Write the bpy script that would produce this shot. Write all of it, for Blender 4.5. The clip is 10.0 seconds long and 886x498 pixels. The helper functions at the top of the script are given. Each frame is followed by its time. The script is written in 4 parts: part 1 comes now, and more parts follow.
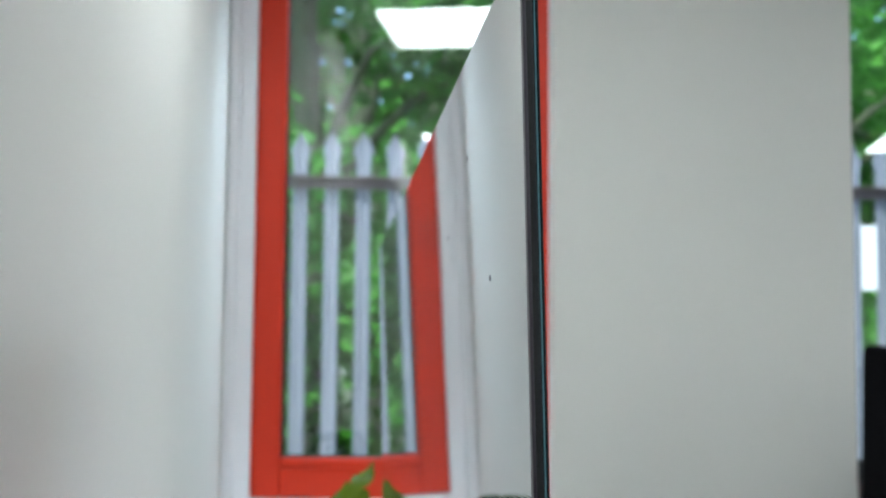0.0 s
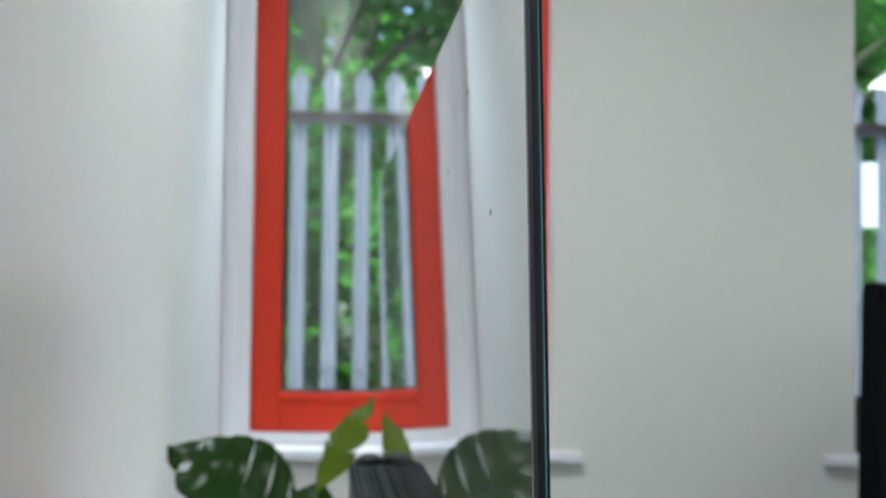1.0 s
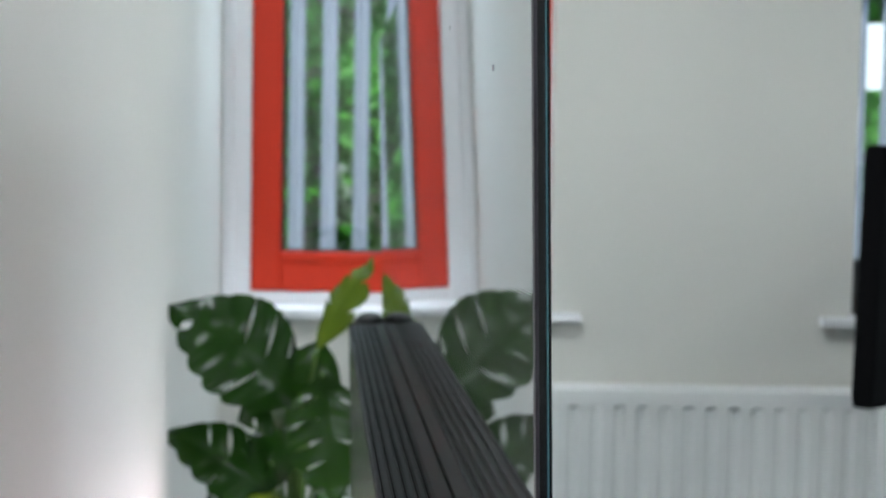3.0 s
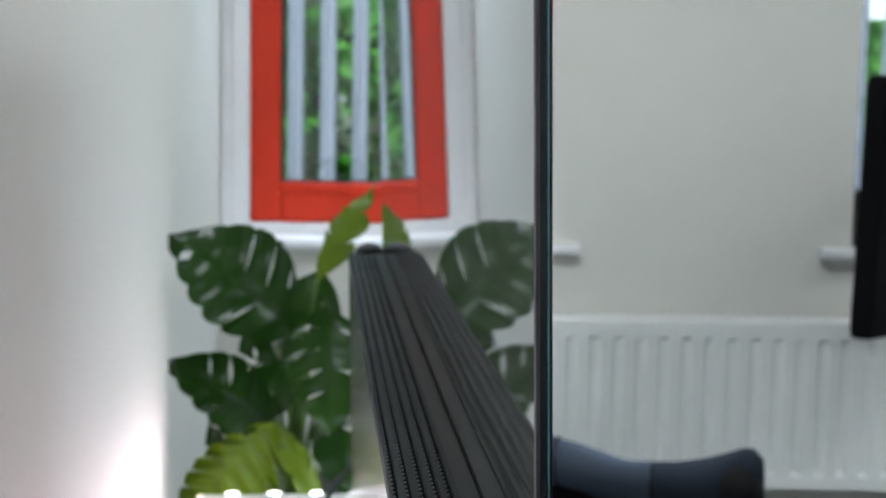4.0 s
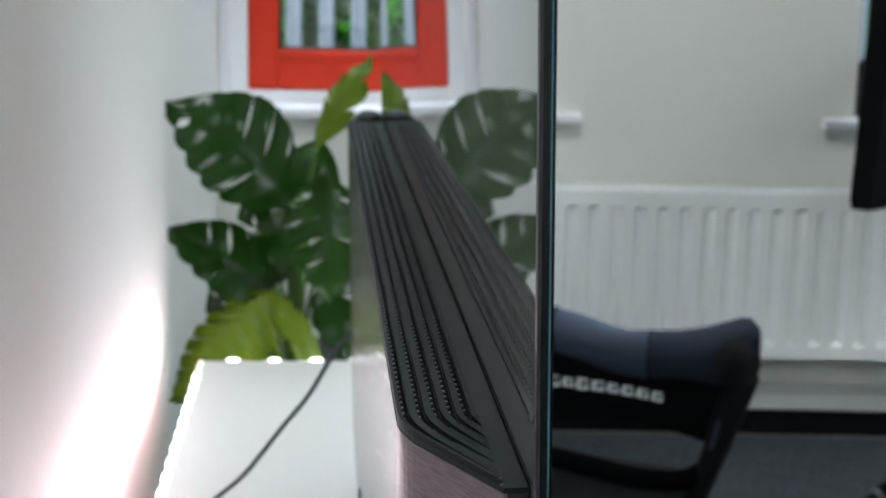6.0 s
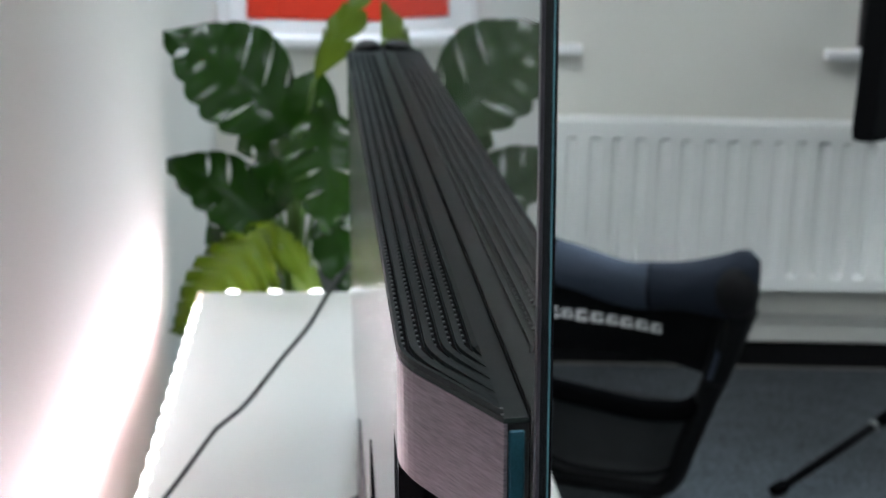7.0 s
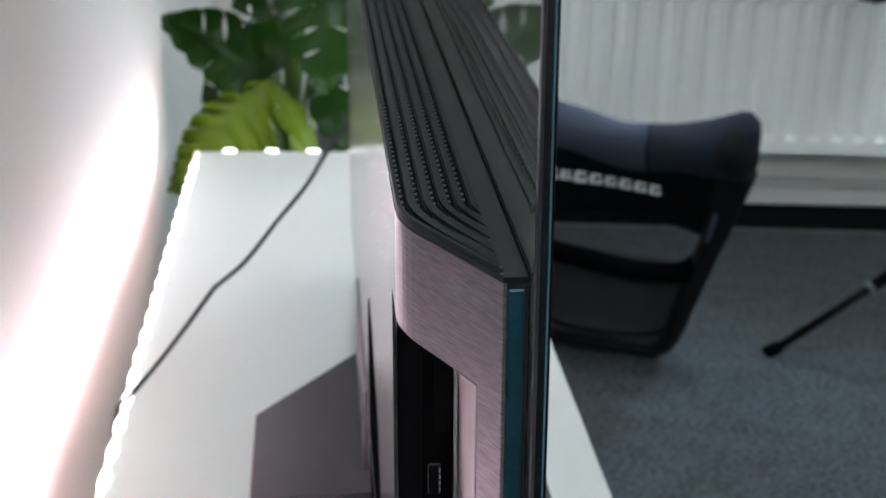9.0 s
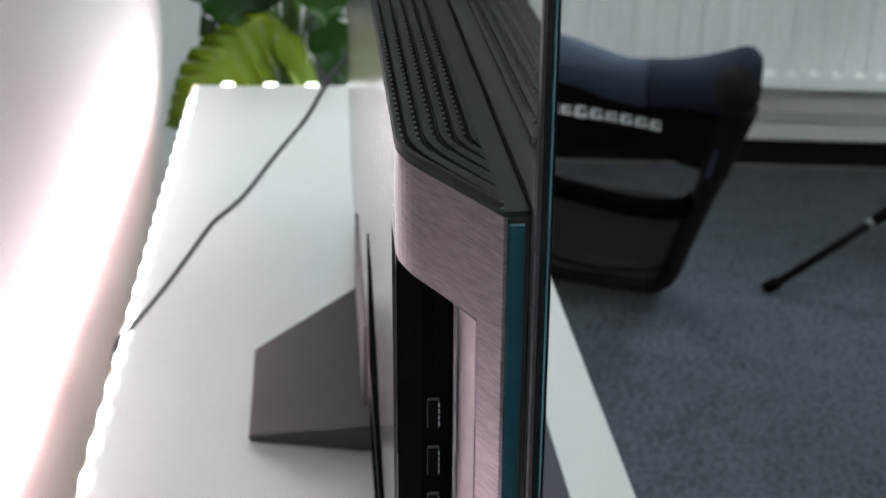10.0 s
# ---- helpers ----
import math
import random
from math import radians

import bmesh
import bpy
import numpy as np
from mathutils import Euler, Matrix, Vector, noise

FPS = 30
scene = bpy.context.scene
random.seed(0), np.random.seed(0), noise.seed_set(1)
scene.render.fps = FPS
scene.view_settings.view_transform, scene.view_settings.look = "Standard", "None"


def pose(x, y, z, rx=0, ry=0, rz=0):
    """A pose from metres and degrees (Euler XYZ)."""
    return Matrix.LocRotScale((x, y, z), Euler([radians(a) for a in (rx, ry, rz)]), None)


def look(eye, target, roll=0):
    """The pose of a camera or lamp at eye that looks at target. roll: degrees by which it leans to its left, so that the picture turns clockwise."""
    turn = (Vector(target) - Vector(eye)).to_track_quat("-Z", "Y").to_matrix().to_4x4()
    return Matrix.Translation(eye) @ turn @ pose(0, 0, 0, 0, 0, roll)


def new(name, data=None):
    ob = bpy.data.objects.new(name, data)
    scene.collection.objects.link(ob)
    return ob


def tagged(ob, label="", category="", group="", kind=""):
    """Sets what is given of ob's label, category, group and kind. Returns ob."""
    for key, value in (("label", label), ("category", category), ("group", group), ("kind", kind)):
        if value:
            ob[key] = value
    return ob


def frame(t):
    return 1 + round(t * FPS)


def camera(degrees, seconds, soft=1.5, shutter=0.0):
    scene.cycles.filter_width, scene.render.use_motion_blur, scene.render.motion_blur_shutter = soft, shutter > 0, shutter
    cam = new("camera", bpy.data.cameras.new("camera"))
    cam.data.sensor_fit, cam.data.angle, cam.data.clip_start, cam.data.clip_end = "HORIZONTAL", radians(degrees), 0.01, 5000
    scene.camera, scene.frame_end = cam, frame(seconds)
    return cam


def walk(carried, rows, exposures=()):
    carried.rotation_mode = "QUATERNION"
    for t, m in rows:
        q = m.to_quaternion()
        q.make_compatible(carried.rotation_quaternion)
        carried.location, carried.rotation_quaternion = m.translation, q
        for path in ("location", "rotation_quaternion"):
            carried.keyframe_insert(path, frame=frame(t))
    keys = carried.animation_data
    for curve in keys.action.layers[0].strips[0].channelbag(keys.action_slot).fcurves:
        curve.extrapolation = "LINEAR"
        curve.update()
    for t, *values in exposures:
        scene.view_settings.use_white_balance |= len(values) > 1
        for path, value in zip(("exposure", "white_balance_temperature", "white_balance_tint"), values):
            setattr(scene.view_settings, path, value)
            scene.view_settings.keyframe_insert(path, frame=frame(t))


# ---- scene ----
FOV = 35.49
cam = camera(FOV, 10.0)
cam.data.dof.use_dof = True
cam.data.dof.focus_distance = 0.56
cam.data.dof.aperture_fstop = 17.0
# seconds, place, heading, pitch, lean
ROWS = [
    (0.0, 0.0000, 0.0000, 1.2260, -4.898, 5.108, 0.500),
    (0.5, 0.0001, 0.0023, 1.2258, -4.920, 3.685, 0.594),
    (1.0, 0.0003, 0.0045, 1.2256, -4.935, 2.455, 0.675),
    (1.5, 0.0004, 0.0067, 1.2253, -4.954, 1.150, 0.744),
    (2.0, 0.0005, 0.0090, 1.2249, -4.979, -0.599, 0.822),
    (2.5, 0.0006, 0.0112, 1.2245, -4.990, -1.924, 0.918),
    (4.0, 0.0010, 0.0178, 1.2229, -5.067, -6.130, 1.030),
    (4.5, 0.0011, 0.0199, 1.2222, -5.111, -7.464, 1.106),
    (5.0, 0.0012, 0.0221, 1.2214, -5.151, -8.964, 1.166),
    (5.5, 0.0013, 0.0243, 1.2206, -5.175, -10.211, 1.249),
    (7.0, 0.0015, 0.0307, 1.2179, -5.289, -14.318, 1.362),
    (7.5, 0.0016, 0.0328, 1.2168, -5.343, -15.737, 1.467),
    (8.0, 0.0016, 0.0349, 1.2157, -5.404, -17.239, 1.565),
    (8.5, 0.0017, 0.0370, 1.2149, -5.463, -18.537, 1.652),
    (9.0, 0.0018, 0.0390, 1.2140, -5.540, -20.044, 1.738),
    (9.5, 0.0018, 0.0411, 1.2130, -5.623, -21.532, 1.832),
    (10.0, 0.0019, 0.0432, 1.2119, -5.672, -22.715, 1.933),
]


def eye_pose(x, y, z, yaw, pitch, lean):
    a, b = radians(yaw), radians(pitch)
    way = Vector((-math.sin(a) * math.cos(b), math.cos(a) * math.cos(b), math.sin(b)))
    return look((x, y, z), Vector((x, y, z)) + way, lean)


walk(cam, [(t, eye_pose(x, y, z, yaw, pitch, lean)) for t, x, y, z, yaw, pitch, lean in ROWS], [(0.0, 1.42, 5800, 4.0), (10.0, 1.42, 5800, 4.0)])

# ---- world and light ----
world = bpy.data.worlds.new("world")
scene.world = world
world.use_nodes = True
wn = world.node_tree.nodes
wl = world.node_tree.links
sky = wn.new("ShaderNodeTexSky")
sky.sky_type = "NISHITA"
sky.sun_disc = False
sky.sun_elevation = radians(58)
sky.sun_rotation = radians(200)
sky.dust_density = 2.2
wl.new(sky.outputs[0], wn["Background"].inputs[0])
wn["Background"].inputs[1].default_value = 0.15
sun_data = bpy.data.lights.new("sun", "SUN")
sun_data.energy = 3.4
sun_data.angle = radians(10)
sun_data.color = (1.0, 0.96, 0.9)
sun = new("sun", sun_data)
sun.matrix_world = look((-1.5, -4, 9), (0, 0, 0))

PANEL_GLOW = 6.6
LED_POWER = 1.95

# unseen area lamps added outside the two window openings, standing in for sky light
for name, eye, aim, w, p in (
    ("window_sky_lamp_1", (0.30, 4.05, 2.70), (-0.15, 3.2, 1.2), 0.80, 18.0),
    ("window_sky_lamp_2", (2.95, 4.80, 2.35), (0.80, 2.05, 0.0), 1.00, 3.4),
):
    day = bpy.data.lights.new(name, "AREA")
    day.shape, day.size, day.size_y = "RECTANGLE", w, 0.45
    day.energy, day.color = p, (0.78, 0.90, 1.0)
    day.spread = radians(180 if eye[0] < 1 else 48)
    new(name, day).matrix_world = look(eye, aim)

# ---- materials ----


def mat(name, base, rough=0.5, metal=0.0, var=0.06, scale=8.0, bump=0.0, bscale=120.0, spec=0.5, coat=0.0, fine=0.0, stretch=(1, 1, 1), by_object=0.0, aniso=0.0):
    """A painted or plain surface: two scales of colour variation, a fine relief and uneven gloss."""
    m = bpy.data.materials.new(name)
    m.use_nodes = True
    n, l = m.node_tree.nodes, m.node_tree.links
    b = n["Principled BSDF"]
    b.inputs["Roughness"].default_value = rough
    b.inputs["Metallic"].default_value = metal
    b.inputs["Specular IOR Level"].default_value = spec
    b.inputs["Coat Weight"].default_value = coat
    b.inputs["Anisotropic"].default_value = aniso
    tc = n.new("ShaderNodeTexCoord")
    mp = n.new("ShaderNodeMapping")
    mp.inputs["Scale"].default_value = stretch
    l.new(tc.outputs["Object"], mp.inputs["Vector"])
    n1 = n.new("ShaderNodeTexNoise")
    n1.inputs["Scale"].default_value = scale
    n1.inputs["Detail"].default_value = 4
    n2 = n.new("ShaderNodeTexNoise")
    n2.inputs["Scale"].default_value = bscale
    n2.inputs["Detail"].default_value = 3
    for k in (n1, n2):
        l.new(mp.outputs[0], k.inputs["Vector"])
    add = n.new("ShaderNodeMath")
    add.operation = "MULTIPLY_ADD"
    add.inputs[1].default_value = var * 2
    add.inputs[2].default_value = 1 - var
    l.new(n1.outputs[0], add.inputs[0])
    add2 = n.new("ShaderNodeMath")
    add2.operation = "MULTIPLY_ADD"
    add2.inputs[1].default_value = fine * 2
    l.new(n2.outputs[0], add2.inputs[0])
    sub = n.new("ShaderNodeMath")
    sub.operation = "SUBTRACT"
    sub.inputs[1].default_value = fine
    l.new(add.outputs[0], sub.inputs[0])
    l.new(sub.outputs[0], add2.inputs[2])
    last = add2
    if by_object:
        oi = n.new("ShaderNodeObjectInfo")
        ob = n.new("ShaderNodeMath")
        ob.operation = "MULTIPLY_ADD"
        ob.inputs[1].default_value = by_object
        l.new(oi.outputs["Random"], ob.inputs[0])
        l.new(add2.outputs[0], ob.inputs[2])
        last = ob
    mix = n.new("ShaderNodeVectorMath")
    mix.operation = "SCALE"
    mix.inputs[0].default_value = base
    l.new(last.outputs[0], mix.inputs["Scale"])
    l.new(mix.outputs[0], b.inputs["Base Color"])
    rr = n.new("ShaderNodeMath")
    rr.operation = "MULTIPLY_ADD"
    rr.inputs[1].default_value = 0.15 * rough
    rr.inputs[2].default_value = rough * 0.94
    l.new(n1.outputs[0], rr.inputs[0])
    l.new(rr.outputs[0], b.inputs["Roughness"])
    if bump:
        bp = n.new("ShaderNodeBump")
        bp.inputs["Strength"].default_value = 1.0
        bp.inputs["Distance"].default_value = bump
        l.new(n2.outputs[0], bp.inputs["Height"])
        l.new(bp.outputs[0], b.inputs["Normal"])
    return m


def glow(name, color, strength):
    m = bpy.data.materials.new(name)
    m.use_nodes = True
    b = m.node_tree.nodes["Principled BSDF"]
    b.inputs["Base Color"].default_value = (0.8, 0.8, 0.8, 1)
    b.inputs["Emission Color"].default_value = (*color, 1)
    b.inputs["Emission Strength"].default_value = strength
    return m


def leaf_mat(name, a, c, rough=0.35, thin=0.35, scale=14.0):
    """Leaf: two greens by noise and by piece, light through the blade."""
    m = bpy.data.materials.new(name)
    m.use_nodes = True
    n, l = m.node_tree.nodes, m.node_tree.links
    b = n["Principled BSDF"]
    b.inputs["Roughness"].default_value = rough
    b.inputs["Specular IOR Level"].default_value = 0.28
    geo = n.new("ShaderNodeNewGeometry")
    tc = n.new("ShaderNodeTexCoord")
    ns = n.new("ShaderNodeTexNoise")
    ns.inputs["Scale"].default_value = scale
    ns.inputs["Detail"].default_value = 3
    l.new(tc.outputs["Object"], ns.inputs["Vector"])
    ad = n.new("ShaderNodeMath")
    ad.operation = "MULTIPLY_ADD"
    ad.inputs[1].default_value = 0.5
    l.new(geo.outputs["Random Per Island"], ad.inputs[0])
    sb = n.new("ShaderNodeMath")
    sb.operation = "MULTIPLY"
    sb.inputs[1].default_value = 0.6
    l.new(ns.outputs[0], sb.inputs[0])
    l.new(sb.outputs[0], ad.inputs[2])
    mx = n.new("ShaderNodeMix")
    mx.data_type = "RGBA"
    l.new(ad.outputs[0], mx.inputs["Factor"])
    mx.inputs["A"].default_value = (*a, 1)
    mx.inputs["B"].default_value = (*c, 1)
    l.new(mx.outputs["Result"], b.inputs["Base Color"])
    tr = n.new("ShaderNodeBsdfTranslucent")
    l.new(mx.outputs["Result"], tr.inputs["Color"])
    ms = n.new("ShaderNodeMixShader")
    ms.inputs[0].default_value = thin
    l.new(b.outputs[0], ms.inputs[1])
    l.new(tr.outputs[0], ms.inputs[2])
    l.new(ms.outputs[0], n["Material Output"].inputs["Surface"])
    return m


def glass_mat():
    m = bpy.data.materials.new("window_glass")
    m.use_nodes = True
    n, l = m.node_tree.nodes, m.node_tree.links
    n.remove(n["Principled BSDF"])
    fr = n.new("ShaderNodeFresnel")
    fr.inputs[0].default_value = 1.52
    dbl = n.new("ShaderNodeMath")
    dbl.operation = "MULTIPLY"
    dbl.inputs[1].default_value = 2.0
    dbl.use_clamp = True
    l.new(fr.outputs[0], dbl.inputs[0])
    t = n.new("ShaderNodeBsdfTransparent")
    t.inputs[0].default_value = (0.93, 0.97, 0.95, 1)
    g = n.new("ShaderNodeBsdfGlossy")
    g.inputs["Roughness"].default_value = 0.0
    ms = n.new("ShaderNodeMixShader")
    l.new(dbl.outputs[0], ms.inputs[0])
    l.new(t.outputs[0], ms.inputs[1])
    l.new(g.outputs[0], ms.inputs[2])
    l.new(ms.outputs[0], n["Material Output"].inputs["Surface"])
    return m


WALL = mat("wall_paint", (0.715, 0.707, 0.66), 0.85, var=0.02, scale=2.5, bump=0.0004, bscale=260, fine=0.012)
CEIL = mat("ceiling_paint", (0.80, 0.80, 0.78), 0.9, var=0.02, bump=0.0006, bscale=160)
GLOSSW = mat("white_gloss", (0.85, 0.86, 0.875), 0.35, var=0.02, scale=4, bump=0.0001, bscale=80)
RED = mat("red_paint", (0.62, 0.034, 0.010), 0.45, spec=0.3, var=0.08, scale=6, bump=0.0002, bscale=90, fine=0.03)
RADW = mat("radiator_enamel", (0.88, 0.89, 0.88), 0.35, var=0.02, scale=5)
EDGEM = mat("worn_edge", (0.13, 0.125, 0.115), 0.9, var=0.35, scale=9, bump=0.001, bscale=60, spec=0.1)
CARPET = mat("carpet", (0.058, 0.065, 0.071), 0.95, var=0.38, scale=14, bump=0.006, bscale=95, fine=1.4, spec=0.1)
BLACKSK = mat("black_vinyl", (0.005, 0.005, 0.0055), 0.8, var=0.1, scale=9, bump=0.0003, spec=0.1)
TRUNK = mat("cream_plastic", (0.55, 0.55, 0.52), 0.5, var=0.05, scale=6)
DESKW = mat("white_laminate", (0.575, 0.57, 0.54), 0.38, var=0.02, scale=5, bump=0.00005, bscale=200)
TVGLASS = mat("panel_back", (0.52, 0.54, 0.54), 0.014, 0.80, var=0.03, scale=30, bump=0.0, fine=0.0)
n_, l_ = TVGLASS.node_tree.nodes, TVGLASS.node_tree.links
wave = n_.new("ShaderNodeTexWave")
wave.bands_direction = "Z"
wave.inputs["Scale"].default_value = 230
tcw = n_.new("ShaderNodeTexCoord")
l_.new(tcw.outputs["Object"], wave.inputs["Vector"])
lines = n_.new("ShaderNodeBump")
lines.inputs["Distance"].default_value = 0.000002
l_.new(wave.outputs["Fac"], lines.inputs["Height"])
l_.new(lines.outputs[0], n_["Principled BSDF"].inputs["Normal"])
TVEDGE = mat("panel_edge", (0.008, 0.009, 0.011), 0.22, var=0.15, scale=40)
TVLINE = mat("edge_glass", (0.10, 0.22, 0.26), 0.12, 0.3, var=0.1, scale=40)
BEZEL = mat("bezel_metal", (0.05, 0.044, 0.055), 0.35, 0.5, var=0.1, scale=40)
SCREEN = mat("screen_glass", (0.006, 0.006, 0.008), 0.08, var=0.05)
BRUSH = mat("brushed_cover", (0.158, 0.137, 0.162), 0.30, 0.78, var=0.20, scale=7, bump=0.00012, bscale=70, fine=0.75, stretch=(3.0, 1.2, 26.0))
BACKM = mat("smooth_brushed_back", (0.17, 0.16, 0.17), 0.17, 0.85, var=0.08, scale=8, bump=0.00002, bscale=80, fine=0.2, stretch=(3.0, 1.2, 26.0))
PLATE = mat("satin_top_plate", (0.0115, 0.0155, 0.0158), 0.42, var=0.12, scale=20, bump=0.00004, bscale=900, fine=0.08, spec=0.12)
LIPM = mat("satin_lip", (0.30, 0.25, 0.28), 0.5, 0.3, var=0.08, scale=30, fine=0.05)
DARKPL = mat("dark_plastic", (0.011, 0.0150, 0.0155), 0.48, var=0.12, scale=20, bump=0.00008, bscale=900, fine=0.08, spec=0.1)
BLACKPL = mat("black_plastic", (0.007, 0.007, 0.008), 0.45, var=0.15, scale=30)
TEAL = mat("teal_side", (0.014, 0.062, 0.088), 0.30, 0.4, var=0.30, scale=60, fine=0.35, bump=0.0001, bscale=900)
STEEL = mat("port_metal", (0.42, 0.42, 0.43), 0.3, 1.0, var=0.1, scale=60)
STAND = mat("stand_metal", (0.028, 0.0245, 0.031), 0.42, 0.55, var=0.15, scale=10, bump=0.00008, bscale=60, fine=0.35, stretch=(1, 14, 1))
CABLE = mat("cable_rubber", (0.018, 0.018, 0.019), 0.5, var=0.1)
FABRIC = mat("black_fabric", (0.008, 0.008, 0.009), 0.8, var=0.25, scale=14, bump=0.001, bscale=500, fine=0.2, spec=0.2)
SUEDE = mat("slate_suede", (0.050, 0.063, 0.090), 0.8, var=0.25, scale=9, bump=0.0015, bscale=300, fine=0.2, spec=0.2)
SUEDEN = mat("navy_suede", (0.020, 0.026, 0.040), 0.8, var=0.25, scale=9, bump=0.0015, bscale=300, fine=0.2, spec=0.2)
MATTE = mat("matt_black_cloth", (0.004, 0.004, 0.0045), 0.95, var=0.2, scale=12, bump=0.0004, spec=0.08)
SLING = mat("grey_fabric", (0.068, 0.069, 0.070), 0.85, var=0.25, scale=14, bump=0.001, bscale=500, fine=0.2, spec=0.2)
VOID = mat("dull_black", (0.004, 0.004, 0.0045), 1.0, var=0.2, scale=30, spec=0.0)
TUBE = mat("black_tube", (0.006, 0.006, 0.0065), 0.7, 0.0, spec=0.2, var=0.15, scale=20)
PRINT = mat("white_print", (0.62, 0.63, 0.64), 0.6, var=0.08, scale=40)
PALE = mat("galvanised_steel", (0.215, 0.225, 0.27), 0.55, 0.25, var=0.12, scale=7, bump=0.0004, bscale=60, fine=0.06, by_object=0.10)
RAILM = mat("rusty_rail", (0.13, 0.095, 0.095), 0.7, 0.2, var=0.3, scale=9, bump=0.0006)
SIGN = mat("white_sign", (0.80, 0.79, 0.84), 0.5, var=0.03)
BARK = mat("bark", (0.080, 0.095, 0.050), 0.95, var=0.4, scale=6, bump=0.02, bscale=30, fine=0.2)
SOIL = mat("outdoor_ground", (0.06, 0.075, 0.03), 0.95, var=0.4, scale=3, bump=0.02, bscale=30)
BRICKM = mat("outer_render", (0.45, 0.42, 0.38), 0.9, var=0.1)
POTM = mat("dark_planter", (0.03, 0.03, 0.032), 0.55, var=0.15, scale=12)
LEAFD = leaf_mat("monstera_dark", (0.006, 0.023, 0.0025), (0.018, 0.052, 0.005), 0.24, 0.15)
LEAFY = leaf_mat("monstera_young", (0.058, 0.105, 0.003), (0.115, 0.165, 0.005), 0.4, 0.3)
STEMM = leaf_mat("stem_green", (0.05, 0.11, 0.02), (0.09, 0.16, 0.03), 0.5, 0.0)
TREEL = leaf_mat("tree_leaf", (0.030, 0.130, 0.022), (0.150, 0.42, 0.05), 0.5, 0.5, 3.0)
IVYL = leaf_mat("hedge_leaf", (0.018, 0.095, 0.010), (0.115, 0.36, 0.028), 0.5, 0.45, 3.0)
GLASS = glass_mat()
LAMP = glow("ceiling_panel_glow", (1.0, 0.985, 0.96), PANEL_GLOW)
SLOTM = mat("socket_shell", (0.022, 0.022, 0.024), 0.5, 0.0, var=0.1, scale=60, spec=0.3)
VENTM = mat("vent_grey", (0.11, 0.115, 0.115), 0.5, 0.3, var=0.2, scale=60)
TAPE = glow("tape_glow", (1.0, 0.66, 0.36), 0.55)
BEAD = glow("led_glow", (1.0, 0.95, 0.94), 3.5)

# ---- mesh helpers ----


def bm_box(x0, x1, y0, y1, z0, z1, bevel=0.0, bm=None, seg=1):
    own = bm is None
    b = bmesh.new() if (own or bevel) else bm
    vs = [b.verts.new((x, y, z)) for z in (z0, z1) for y in (y0, y1) for x in (x0, x1)]
    for q in ((0, 2, 3, 1), (4, 5, 7, 6), (0, 1, 5, 4), (2, 6, 7, 3), (0, 4, 6, 2), (1, 3, 7, 5)):
        b.faces.new([vs[i] for i in q])
    if bevel:
        bmesh.ops.bevel(b, geom=b.edges[:], offset=bevel, segments=seg, affect="EDGES", profile=0.5)
        if not own:
            me = bpy.data.meshes.new("t")
            b.to_mesh(me)
            b.free()
            bm.from_mesh(me)
            bpy.data.meshes.remove(me)
            return bm
    return b


def prism(points, z0, z1, bm=None, cap=True):
    """An upright prism over a plan outline."""
    b = bm or bmesh.new()
    lo = [b.verts.new((x, y, z0)) for x, y in points]
    hi = [b.verts.new((x, y, z1)) for x, y in points]
    n = len(points)
    for i in range(n):
        j = (i + 1) % n
        b.faces.new((lo[i], lo[j], hi[j], hi[i]))
    if cap:
        b.faces.new(hi)
        b.faces.new(lo[::-1])
    bmesh.ops.recalc_face_normals(b, faces=b.faces[:])
    return b


def tube(points, radius, sides=10, bm=None, taper=1.0):
    """A round bar along a line of points."""
    b = bm or bmesh.new()
    pts = [Vector(p) for p in points]
    rings = []
    ref = Vector((0.13, 0.21, 0.97))
    for i, p in enumerate(pts):
        d = (pts[min(i + 1, len(pts) - 1)] - pts[max(i - 1, 0)]).normalized()
        u = d.cross(ref)
        if u.length < 0.1:
            u = d.cross(Vector((1, 0, 0)))
        u.normalize()
        v = d.cross(u)
        r = radius * (1 + (taper - 1) * i / max(1, len(pts) - 1))
        rings.append([b.verts.new(p + r * (math.cos(a) * u + math.sin(a) * v)) for a in (2 * math.pi * k / sides for k in range(sides))])
    for r0, r1 in zip(rings, rings[1:]):
        for k in range(sides):
            b.faces.new((r0[k], r0[(k + 1) % sides], r1[(k + 1) % sides], r1[k]))
    b.faces.new(rings[0][::-1])
    b.faces.new(rings[-1])
    bmesh.ops.recalc_face_normals(b, faces=b.faces[:])
    return b


def smooth_line(pts, n=8):
    """A smooth line through the points."""
    pts = [Vector(p) for p in pts]
    out = []
    for i in range(len(pts) - 1):
        p0, p1, p2, p3 = pts[max(i - 1, 0)], pts[i], pts[i + 1], pts[min(i + 2, len(pts) - 1)]
        for k in range(n):
            t = k / n
            out.append(0.5 * ((2 * p1) + (p2 - p0) * t + (2 * p0 - 5 * p1 + 4 * p2 - p3) * t * t + (3 * p1 - p0 - 3 * p2 + p3) * t ** 3))
    return out + [pts[-1]]


def part(name, bm, material, parent=None, label="", smooth=False):
    me = bpy.data.meshes.new(name)
    bm.to_mesh(me)
    bm.free()
    me.materials.append(material)
    if smooth:
        for p in me.polygons:
            p.use_smooth = True
    ob = new(name, me)
    if parent is not None:
        ob.parent = parent
    if label:
        ob["label"] = label
    return ob


def thing(name, label, category, m=None, group="", kind=""):
    e = new(name)
    e.empty_display_size = 0.1
    if m is not None:
        e.matrix_world = m
    return tagged(e, label, category, group, kind)


